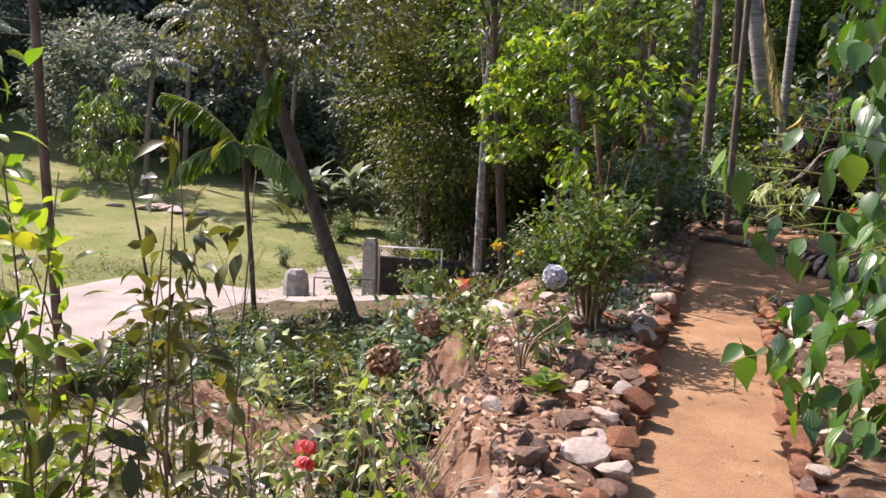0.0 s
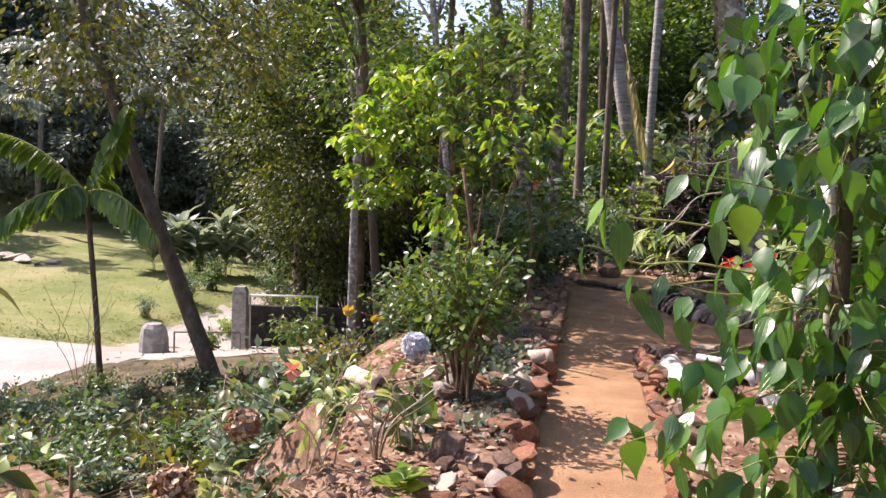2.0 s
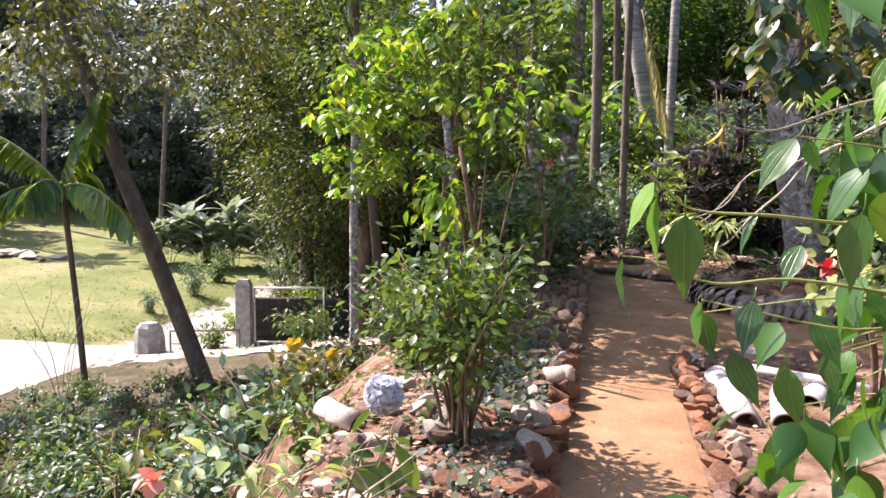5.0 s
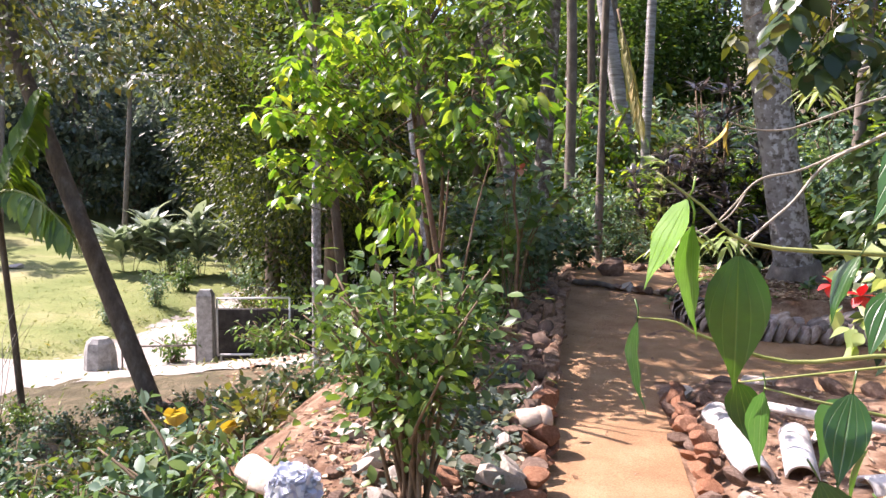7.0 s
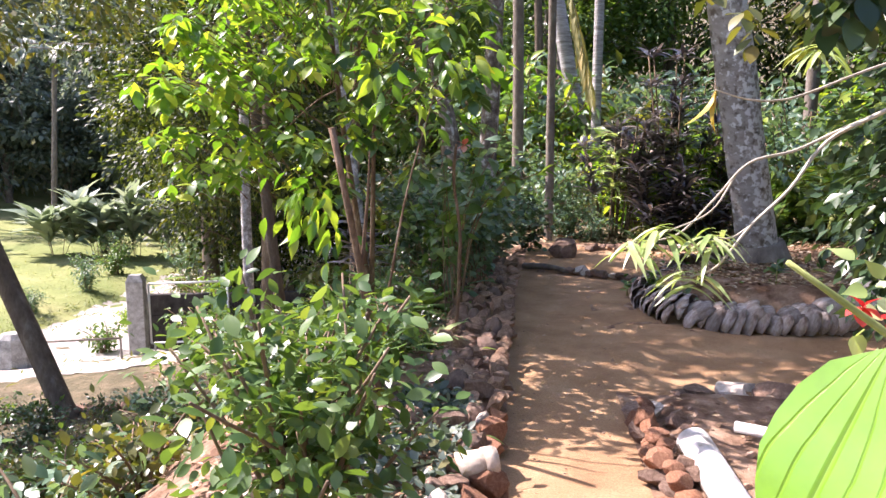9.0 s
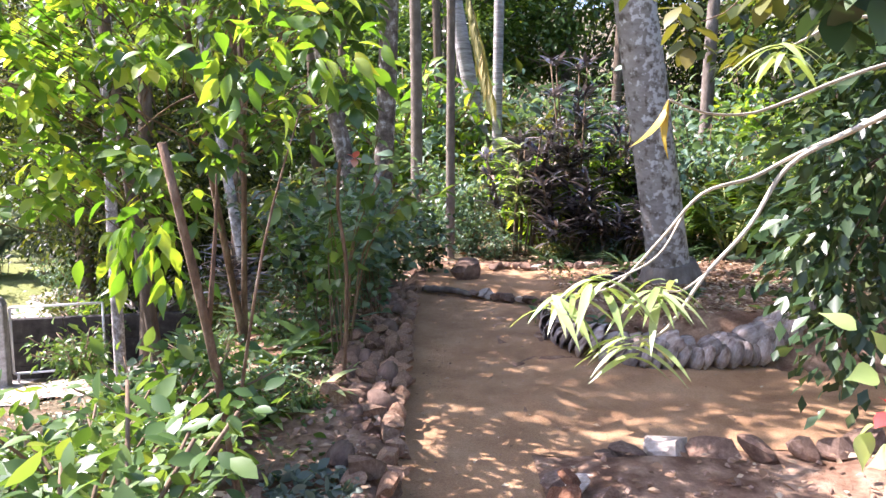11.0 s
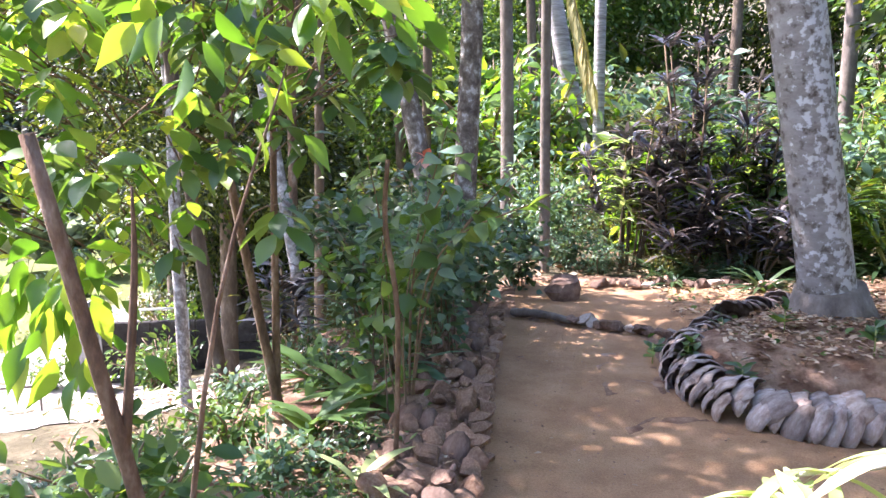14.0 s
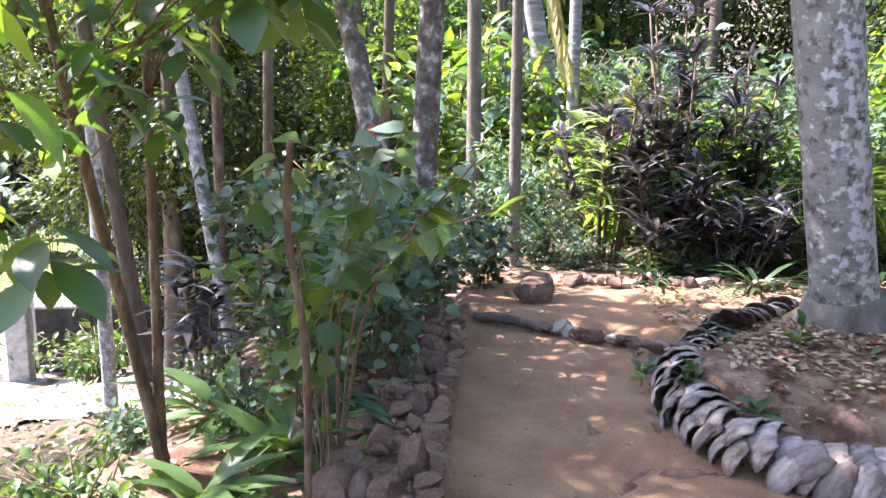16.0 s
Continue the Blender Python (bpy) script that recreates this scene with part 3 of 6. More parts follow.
def whorls(parent, rng, centres, per, template, size, mat, name="crown", droop=0.35):
    """Rosettes of leaves at the shoot tips, spread flat and hanging at the ends."""
    g = Geo()
    for c in centres:
        a = rng.uniform(0, 6.28) + np.arange(per) * 2.4
        d = np.stack([np.cos(a), np.sin(a), rng.normal(-droop, 0.3, per)], 1)
        p = np.tile(c, (per, 1)) + np.stack([np.zeros(per), np.zeros(per), -0.012 * np.arange(per)], 1) + d * 0.015
        leaves(g, template, p, d, size * rng.uniform(0.65, 1.2, per), rng, jitter=0.22)
    return part(name, g, mat, parent)


def shoots(parent, rng, centres, foot, mat, r=0.004):
    """Thin twigs that carry the whorls."""
    g = Geo()
    for c in centres:
        f = np.array(foot(c))
        a = c + (f - c) * rng.uniform(0.3, 0.5)
        g.add(*tube(smooth_line([a, (a + c) / 2 + rng.normal(0, 0.03, 3) + (0, 0, 0.04), c], 2), np.linspace(r, r * 0.5, 5), 5))
    return tagged(part("branch", g, mat, parent), kind="stuff")


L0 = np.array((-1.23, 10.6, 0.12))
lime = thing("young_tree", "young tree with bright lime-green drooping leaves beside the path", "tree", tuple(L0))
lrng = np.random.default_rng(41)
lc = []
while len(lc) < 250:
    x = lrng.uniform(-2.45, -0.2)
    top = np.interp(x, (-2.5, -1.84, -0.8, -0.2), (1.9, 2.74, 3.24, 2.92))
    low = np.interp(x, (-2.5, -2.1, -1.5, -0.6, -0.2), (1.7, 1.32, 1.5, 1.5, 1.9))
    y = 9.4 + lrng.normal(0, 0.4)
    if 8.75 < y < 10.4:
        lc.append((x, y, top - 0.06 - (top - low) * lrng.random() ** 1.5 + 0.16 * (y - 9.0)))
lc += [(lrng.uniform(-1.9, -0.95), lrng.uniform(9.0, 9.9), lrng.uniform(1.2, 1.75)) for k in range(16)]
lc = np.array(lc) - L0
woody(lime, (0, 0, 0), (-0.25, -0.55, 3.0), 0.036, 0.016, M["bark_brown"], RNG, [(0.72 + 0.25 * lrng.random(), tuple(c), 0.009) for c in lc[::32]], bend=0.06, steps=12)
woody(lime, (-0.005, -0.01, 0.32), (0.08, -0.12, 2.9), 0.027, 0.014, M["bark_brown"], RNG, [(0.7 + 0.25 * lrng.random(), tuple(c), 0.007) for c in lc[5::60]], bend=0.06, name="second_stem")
# Lit and unlit side of the crown are put into two leaf colours
sunward = lc[:, 0] + lrng.normal(0, 0.35, len(lc)) < -0.05
whorls(lime, lrng, lc[sunward], 9, LEAF_BROAD, 0.125, M["lime"])
whorls(lime, lrng, lc[~sunward], 9, LEAF_BROAD, 0.125, M["mid_green"], "older_foliage")
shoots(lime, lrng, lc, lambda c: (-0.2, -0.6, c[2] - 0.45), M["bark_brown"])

leaning = thing("leaning_tree", "tall dark leaning tree on the slope above the road", "tree", (-6.1, 13.4, gz(-6.1, 13.4)))
lt = np.array((-5.3, 1.8, 10.8))
lcl = np.concatenate([clusters(RNG, lt + (0.2, 0, 0.2), (3.4, 3.0, 1.6), 60), clusters(RNG, (-1.9, 1.4, 6.6), (2.3, 2.0, 1.5), 40), clusters(RNG, (-2.4, 0.2, 5.4), (1.6, 0.8, 0.6), 13)])
woody(leaning, (0, 0, 0), lt, 0.19, 0.09, M["bark_dark"], RNG, [(0.78 + 0.22 * RNG.random(), tuple(c), 0.04) for c in lcl[::5]], bend=0.1, steps=15)
crown(leaning, RNG, lcl, 60, (0.42, 0.42, 0.3), LEAF_SIMPLE, 0.16, M["olive"], origin=lt - (0, 0, 1))


def trunk_tree(name, label, at, top, r0, r1, bark, rng, crown_at=None, radii=(1.6, 1.6, 1.2), k=30, per=40, leaf=0.16, mat="olive", group="", template=None, spread=0.35, steps=12, category="tree"):
    """A single-trunked tree; crown_at is given from the base."""
    e = thing(name, label, category, at, group)
    t = np.array(top, float) - np.array(at, float)
    if crown_at is None:
        woody(e, (0, 0, 0), t, r0, r1, M[bark], rng, bend=0.04, steps=steps, sides=10)
        return e
    cl = clusters(rng, crown_at, radii, k)
    woody(e, (0, 0, 0), t, r0, r1, M[bark], rng, [(0.8 + 0.2 * rng.random(), tuple(c), r1 * 0.6) for c in cl[::4]], bend=0.05, steps=steps, sides=9)
    crown(e, rng, cl, per, (spread, spread, spread * 0.75), template or LEAF_SIMPLE, leaf, M[mat], origin=t)
    return e


# trunks round the end of the path
trunk_tree("grey_tree", "straight grey tree trunk with lichen behind the shrubs", (-0.53, 14.5, 0.05), (-0.42, 14.5, 7.5), 0.135, 0.105, "bark_mottled", RNG, (0.2, 0.3, 7.4), (2.6, 2.6, 1.6), 40, 45, 0.18, "mid_green")
trunk_tree("leaning_grey_tree", "leaning grey tree trunk behind the shrubs", (-0.6, 14.25, 0.0), (-2.02, 14.25, 6.5), 0.125, 0.09, "bark_mottled", RNG)
trunk_tree("slim_pale_tree", "slim pale straight trunk at the edge of the wood", (1.46, 19.9, gz(1.46, 19.9)), (1.55, 19.9, 9.5), 0.115, 0.09, "bark_ring", RNG, (0.1, 0, 9.3), (2.2, 2.2, 1.6), 34, 40, 0.2, "mid_green")
trunk_tree("ringed_palm", "leaning pale ringed palm trunk in the wood", (1.68, 21.2, gz(1.5, 21.2)), (0.12, 21.1, 7.6), 0.2, 0.15, "bark_ring", RNG, None)
trunk_tree("slim_brown_tree", "slim brown trunk in the wood", (0.42, 15.6, 0.1), (0.42, 15.6, 7.5), 0.07, 0.055, "bark_grey", RNG)
trunk_tree("dark_tree", "dark straight trunk in the wood", (-0.1, 18.4, 0.05), (-0.35, 18.4, 8), 0.12, 0.09, "bark_grey", RNG)
for x, y, lean, r in ((0.45, 24, -0.3, 0.13), (-0.4, 25, 0.2, 0.12), (-1.8, 21, 0.2, 0.11), (-2.6, 23.5, -0.3, 0.14), (6.0, 21, 0.2, 0.15), (1.0, 27, -0.1, 0.14), (-3.6, 19.5, 0.3, 0.1), (5.2, 26, 0.2, 0.16)):
    trunk_tree("wood_tree", "slender grey-brown trunk in the shaded wood", (x, y, gz(x, y)), (x + lean, y, 8.5), r, r * 0.75, RNG.choice(["bark_grey", "bark_dark"]), RNG, (lean, 0, 8.6) if y > 24 else None, (1.8, 1.8, 1.2), 12, 22, 0.22, "olive", group="trees of the wood")
trunk_tree("white_barked_tree", "slim white-barked tree on the slope by the gate", (-4.5, 16.05, gz(-4.5, 16.05)), (-4.42, 16.05, 4.2), 0.1, 0.07, "bark_pale", RNG, (0.4, 0, 6.2), (2.0, 2.0, 1.4), 30, 45, 0.17, "mid_green")
# Next two crowns are out of view, added to shade the path
trunk_tree("slope_tree", "dark slim tree on the slope", (-3.75, 15.7, gz(-3.75, 15.7)), (-4.3, 14.9, 6.6), 0.11, 0.06, "bark_dark", RNG, (-0.9, -1.4, 8.8), (2.7, 2.2, 1.1), 46, 50, 0.18, "mid_green", spread=0.3)
trunk_tree("slope_tree", "slim lichen-spotted tree below the path edge", (-1.75, 12.9, gz(-1.75, 12.9)), (-2.5, 12.5, 6.2), 0.06, 0.045, "bark_pale", RNG, (-1.6, 0.0, 6.7), (2.9, 1.7, 0.9), 120, 56, 0.18, "mid_green", spread=0.3)
trunk_tree("slope_tree", "slim brown tree below the path edge", (-2.1, 13.6, gz(-2.1, 13.6)), (-1.95, 13.4, 4.0), 0.05, 0.04, "bark_brown", RNG, (0.1, 0, 4.2), (1.3, 1.3, 1.0), 24, 40, 0.15, "lime")

trunk_tree("slim_tree", "slim bare dark trunk standing by the yard", (-7.5, 8.0, gz(-7.5, 8.0)), (-7.85, 8.0, 5.5), 0.07, 0.05, "bark_dark", RNG)
sap = thing("sapling", "feathery light green sapling beside the road", "tree", (-9.6, 12.0, gz(-9.6, 12.0)))
sh = 2.3 - gz(-9.6, 12.0)
sc = clusters(RNG, (-1.1, 0, sh - 1.0), (0.65, 0.6, 1.15), 60)
woody(sap, (0, 0, 0), (-1.1, 0, sh), 0.045, 0.012, M["bark_dark"], RNG, bend=0.08)
shoots(sap, RNG, sc, lambda c: (-0.9, 0, c[2] - 0.4), M["bark_dark"])
whorls(sap, RNG, sc, 11, LEAF_LONG, 0.22, M["palm"], droop=0.5)

# lopped brown tree beside the path
lop = thing("lopped_tree", "small brown-barked tree with a sawn-off branch", "tree", (-0.72, 8.4, 0.12))
woody(lop, (0, 0, 0), (-0.19, -0.23, 1.54), 0.022, 0.017, M["bark_brown"], RNG, [(0.72, (-0.02, -0.12, 1.42), 0.014), (0.5, (0.3, 0.1, 1.75), 0.010)], bend=0.02, name="trunk")
lcc = np.concatenate([clusters(RNG, (-0.42, 0.0, 1.05), (0.28, 0.3, 0.2), 5), clusters(RNG, (0.25, 0.1, 1.85), (0.3, 0.35, 0.25), 6)])
crown(lop, RNG, lcc, 14, (0.1, 0.1, 0.09), LEAF_TREE, 0.12, M["lime"], droop=0.8)

# ---- forest mass ----
def forest_template(name, label, rng, h, radii, k, per, leaf, mat, bark, low, group, every=5, fork=0.3, spread=0.34):
    e = thing(name, label, "tree", (0, 0, 0), group)
    cl = clusters(rng, (0, 0, low + radii[2]), radii, k, 0.35)
    woody(e, (0, 0, 0), (0.2, 0.1, h), 0.22, 0.08, M[bark], rng, [(fork + (0.95 - fork) * rng.random(), tuple(c), 0.045) for c in cl[::every]], bend=0.15, sides=8)
    crown(e, rng, cl, per, (spread, spread, spread * 0.7), LEAF_SIMPLE, leaf, M[mat], origin=(0, 0, h * 0.6))
    return e


def put(e, x, y, s=1.0, turn=None, z=None):
    turn = RNG.uniform(0, 360) if turn is None else turn
    m = pose(x, y, (gz(x, y) - 0.05) if z is None else z, 0, 0, turn) @ Matrix.Diagonal((s, s, s * RNG.uniform(0.9, 1.12), 1))
    return copy_thing(e, m)


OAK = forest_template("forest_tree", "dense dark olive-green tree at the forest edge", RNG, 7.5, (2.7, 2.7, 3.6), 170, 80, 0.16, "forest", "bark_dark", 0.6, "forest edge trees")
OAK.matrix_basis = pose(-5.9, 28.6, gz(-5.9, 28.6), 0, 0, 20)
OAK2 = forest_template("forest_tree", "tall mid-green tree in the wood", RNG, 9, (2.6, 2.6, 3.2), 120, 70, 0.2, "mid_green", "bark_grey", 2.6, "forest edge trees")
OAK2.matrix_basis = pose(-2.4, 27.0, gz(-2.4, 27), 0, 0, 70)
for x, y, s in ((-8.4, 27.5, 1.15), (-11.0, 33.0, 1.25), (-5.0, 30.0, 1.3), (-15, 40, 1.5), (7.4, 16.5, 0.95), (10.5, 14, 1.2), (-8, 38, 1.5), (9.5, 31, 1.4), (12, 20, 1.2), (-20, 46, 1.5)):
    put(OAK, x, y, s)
for x, y, s in ((-2.6, 25.2, 0.85), (0.8, 31.0, 1.2), (2.2, 34, 1.3), (-1.0, 36, 1.3), (5.2, 33, 1.3), (-7, 34, 1.3), (11, 27, 1.2), (14, 24, 1.3), (6.6, 12.2, 0.75), (9.4, 9, 1.0), (-13, 37, 1.4), (-3.6, 33.5, 1.2), (15, 15, 1.2), (8.5, 3.5, 1.0), (10, -3, 1.1), (5, -8, 1.1), (-3, -9, 1.2), (-9, -8, 1.3)):
    put(OAK2, x, y, s)
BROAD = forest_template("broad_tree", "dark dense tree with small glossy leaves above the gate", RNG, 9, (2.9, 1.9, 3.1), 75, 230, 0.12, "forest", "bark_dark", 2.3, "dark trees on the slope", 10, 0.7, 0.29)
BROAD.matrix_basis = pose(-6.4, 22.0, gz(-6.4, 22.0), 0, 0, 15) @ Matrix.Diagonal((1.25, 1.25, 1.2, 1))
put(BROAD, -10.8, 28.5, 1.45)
# Hill trees and far palms take their haze from leaf colour
FAR = forest_template("hill_tree", "far hillside tree with distance haze in its blue-green leaf colour", RNG, 11, (4.2, 4.2, 5.2), 110, 55, 0.42, "pale_haze_green", "bark_grey", 0.8, "hillside trees")
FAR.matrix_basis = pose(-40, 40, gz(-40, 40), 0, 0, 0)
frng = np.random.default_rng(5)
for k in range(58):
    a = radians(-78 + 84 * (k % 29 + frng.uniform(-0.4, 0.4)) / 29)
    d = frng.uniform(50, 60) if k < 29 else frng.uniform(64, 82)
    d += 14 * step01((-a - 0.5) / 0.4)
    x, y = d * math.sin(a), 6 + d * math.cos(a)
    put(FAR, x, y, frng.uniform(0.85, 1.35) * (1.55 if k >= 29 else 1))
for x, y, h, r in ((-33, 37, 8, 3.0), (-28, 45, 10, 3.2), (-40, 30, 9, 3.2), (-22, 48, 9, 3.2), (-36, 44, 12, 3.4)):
    palm("coconut_palm", "tall coconut palm at the far edge of the lawn", (x, y, gz(x, y)), (x + 0.8, y, gz(x, y) + h), 0.2, 0.13, frng, 14, r, 0.55, mat="pale_haze_green", leaflet=0.7, group="palms by the lawn", leaflets=22)
for x, y in ((-18.6, 37.4), (-20.2, 37.0), (-22.0, 36.4), (-17.2, 38.2)):
    strap_plant("banana_plant", "pale grey-green banana clump beyond the lawn", (x, y, gz(x, y)), frng, 16, 1.5, "banana", 5, 1.3, 2.6, blade([0.05, 0.14, 0.16, 0.13, 0], 1, 0.25, 0.6), group="banana clumps", category="banana plant", up=2.6)

# slim young palm below the bed
YP = thing("young_palm", "slim young palm with broad ribbed fronds on the slope", "palm tree", (-8.2, 13.2, gz(-8.2, 13.2)))
yz = 1.1 - gz(-8.2, 13.2)
woody(YP, (0, 0, 0), (-0.3, 0.0, yz), 0.06, 0.045, M["bark_dark"], RNG, bend=0.02, steps=12)
ya, yb = Geo(), Geo()
for d, ln, dr in (((-0.75, -0.15, 0.85), 2.6, 0.36), ((0.36, 0.1, 0.95), 1.95, 0.1), ((0.85, -0.2, 0.3), 1.75, 0.7), ((-0.8, -0.35, 0.25), 1.6, 0.75), ((0.1, -0.8, 0.5), 1.2, 0.7), ((-0.2, 0.8, 0.6), 1.5, 0.5)):
    frond(ya, yb, (-0.3, 0, yz), d, ln, dr, RNG, leaflets=20, leaflet=0.56, hang=1.0, template=blade([0.05, 0.15, 0.18, 0.12, 0], 1.0, 0.3, 0.3))
part("midrib_fan", ya, M["twig_green"], YP)
part("frond_crown", yb, M["palm"], YP)

# ---- shrubs ----
bush("garden_shrub", "dark glossy many-stemmed shrub with yellow tips in the bed", "shrub", (-0.55, 6.5, 0.13), RNG, 1.15, 0.56, 26, LEAF_OVAL, 0.062, "mid_green", 1700, stem_r=0.012, low=0.4)
bush("garden_shrub", "leafy mid-green shrub in the bed", "shrub", (-1.1, 7.7, 0.1), RNG, 0.85, 0.6, 22, LEAF_OVAL, 0.062, "mid_green", 1500, low=0.2)
bush("garden_shrub", "yellow-tipped leafy shrub in the bed", "shrub", (-1.0, 8.6, 0.1), RNG, 0.72, 0.5, 14, LEAF_OVAL, 0.085, "mid_green", 460, low=0.3)
for x, y, h, w, mt, n in ((-0.62, 12.0, 1.25, 0.5, "blue_green", 700), (-0.5, 12.9, 1.2, 0.55, "blue_green", 800), (-0.75, 11.3, 1.1, 0.42, "mid_green", 420), (-0.42, 11.75, 1.1, 0.45, "blue_green", 520), (-1.1, 12.3, 1.3, 0.6, "dark_green", 800), (-0.3, 13.7, 1.0, 0.6, "blue_green", 700), (-1.3, 13.6, 1.4, 0.7, "dark_green", 800), (0.1, 14.6, 0.9, 0.6, "dark_green", 600)):
    bush("broad_leaved_shrub", "blue-green broad-leaved shrub behind the stone edging", "shrub", (x, y, gz(x, y)), RNG, h * 1.2, w * 1.15, 9, LEAF_HEART, 0.095, mt, int(n * 0.95), group="shrubs along the path", stem_r=0.006, low=0.12)
bush("hibiscus", "tall bare-stemmed shrub with large green leaves", "shrub", (-0.55, 10.55, 0.13), RNG, 1.5, 0.4, 5, LEAF_HEART, 0.13, "mid_green", 70, stem_r=0.006, low=0.3, twig="twig")
arch = thing("arching_shrub", "shrub with arching stems and large soft green leaves over the edging", "shrub", (-0.5, 10.75, 0.13))
A0 = np.array((-0.5, 10.75, 0.13))
for tip, mid in (((0.30, 9.75, 1.45), (-0.30, 10.4, 1.05)), ((0.12, 10.2, 1.52), (-0.32, 10.6, 0.95)), ((-0.12, 10.1, 1.62), (-0.42, 10.5, 1.0)), ((0.05, 10.9, 1.48), (-0.35, 10.85, 0.9)), ((-0.25, 10.6, 1.75), (-0.45, 10.7, 1.0)), ((-0.6, 10.2, 1.6), (-0.55, 10.55, 0.9))):
    line = [np.array(q) - A0 for q in smooth_line([(-0.5, 10.75, 0.08), mid, tip], 6)]
    part("stem", Geo().add(*tube(line, np.linspace(0.007, 0.003, len(line)), 6)), M["twig"], arch)
    lg = Geo()
    li = np.array(line)
    idx = RNG.uniform(0.5, 1.0, 17) * (len(li) - 1)
    i0 = np.minimum(idx.astype(int), len(li) - 2)
    pp = li[i0] + (li[i0 + 1] - li[i0]) * (idx - i0)[:, None]
    dd = RNG.normal(0, 1, (17, 3)) * (1, 1, 0.35) + np.array((0, 0, -0.25))
    leaves(lg, LEAF_HEART, pp, dd, 0.145 * RNG.uniform(0.7, 1.2, 17), RNG, jitter=0.35)
    part("foliage", lg, M["blue_green" if tip[0] < 0.1 else "mid_green"], arch)
part("sawn_stem", Geo().add(*tube(smooth_line([np.array(q) - A0 for q in ((-0.45, 10.0, 0.06), (-0.41, 9.9, 0.87), (-0.46, 9.9, 1.3), (-0.44, 9.88, 1.58))], 4), np.linspace(0.014, 0.011, 13), 8, knob=0.05, rng=RNG)), M["bark_brown"], arch)
# tall loose shrubs near the start
for x, y, h, w, n in ((-1.6, 2.6, 1.75, 0.45, 330), (-1.25, 2.85, 1.5, 0.35, 200), (-2.1, 3.1, 1.6, 0.5, 300), (-1.5, 3.3, 1.25, 0.4, 200), (-2.7, 3.4, 1.5, 0.5, 260), (-1.35, 2.35, 1.55, 0.35, 220), (-2.4, 2.9, 1.7, 0.4, 260)):
    bush("tall_thin_shrub", "tall thin shrub with yellow-green leaves", "shrub", (x, y, gz(x, y)), RNG, h + 0.3 - gz(x, y), w, 8, LEAF_TREE, 0.10, "lime" if n > 280 else "olive", int(n * 0.95), stem_r=0.006, low=0.4, group="tall thin shrubs")
for x, y, h, w, n in ((-1.5, 3.95, 0.85, 0.5, 240), (-1.75, 4.6, 0.75, 0.5, 240), (-1.25, 4.55, 0.6, 0.4, 150), (-2.2, 3.9, 0.9, 0.5, 240), (-2.4, 4.8, 0.9, 0.5, 220), (-1.9, 5.4, 0.8, 0.5, 220)):
    bush("rose_bush", "thorny straggling bush with pale green leaves", "shrub", (x, y, gz(x, y)), RNG, h - 0.15 - gz(x, y), w, 6, LEAF_TREE, 0.085, "olive" if x < -1.8 else "pale_leaf", int(n * 0.6), stem_r=0.005, low=0.5, group="straggling bushes", twig="twig_pale")
# low cover on the bank
crng = np.random.default_rng(21)
COVER = []
for k, (mt, tm, lf, n, h, w) in enumerate((("blue_green", LEAF_OVAL, 0.085, 420, 0.55, 0.5), ("dark_green", LEAF_OVAL, 0.075, 460, 0.5, 0.55), ("mid_green", LEAF_TREE, 0.1, 360, 0.65, 0.5), ("olive", LEAF_OVAL, 0.07, 380, 0.45, 0.5))):
    x, y = (-2.6, 8.0 + k)[0] - 0.3 * k, 7.5 + k
    COVER.append(bush("low_shrub", ("bluish-green", "dark green", "fresh green", "olive green")[k] + " low shrub covering the bank", "shrub", (x, y, gz(x, y)), crng, h, w, 14, tm, lf, mt, n, group="low shrubs on the bank", low=0.1, parts=False))
spots = []
for k in range(1500):
    x, y = crng.uniform(-9.4, -1.5), crng.uniform(4.2, 13.5)
    if all((x - a) ** 2 + (y - b) ** 2 > 0.26 for a, b in spots) and (x > -6.5 or crng.random() < 0.7) and (y < 9.8 or x < -4.2) and not (y < 6.9) and not (x < -2.5 and y < 8.4) and not (x < -2.8 and y < 8.8 and crng.random() < 0.75):
        spots.append((x, y))
for x, y in spots[:215]:
    tall = 1.0 if x > -2.4 else (0.95 if y < 11 else 0.65)
    put(COVER[crng.integers(4)], x, y, crng.uniform(0.85, 1.45) * tall)
for x, y, q in ((-1.0, 9.7, 0.6), (-1.35, 10.2, 0.7), (-1.0, 11.0, 0.6), (-1.45, 11.7, 0.7), (-0.95, 11.8, 0.55), (-1.5, 9.4, 0.8), (-1.3, 12.7, 0.7), (-0.75, 9.9, 0.45), (-0.8, 12.4, 0.5), (-1.9, 10.3, 0.6), (-2.2, 11.2, 0.6), (-1.7, 9.9, 0.6), (-2.6, 10.6, 0.7), (-2.9, 11.8, 0.7), (-3.4, 11.0, 0.7), (-3.6, 12.4, 0.7), (-1.9, 12.6, 0.5), (-0.8, 9.25, 0.5), (-1.0, 8.95, 0.6), (-0.6, 9.45, 0.36), (-0.65, 10.1, 0.4), (-2.35, 11.5, 0.8), (-2.7, 11.1, 0.8), (-2.1, 11.9, 0.7), (-3.0, 12.5, 0.8), (-1.7, 11.3, 0.6), (-3.4, 13.2, 0.8)):
    put(COVER[crng.integers(3)], x, y, q)
for x, y, q in ((-1.75, 6.3, 1.1), (-2.2, 5.7, 1.2), (-1.7, 5.3, 1.1), (-2.5, 6.5, 1.1), (-2.0, 4.7, 1.2), (-2.8, 5.6, 1.0)):
    put(COVER[3 if q > 1.1 else 1], x, y, q)
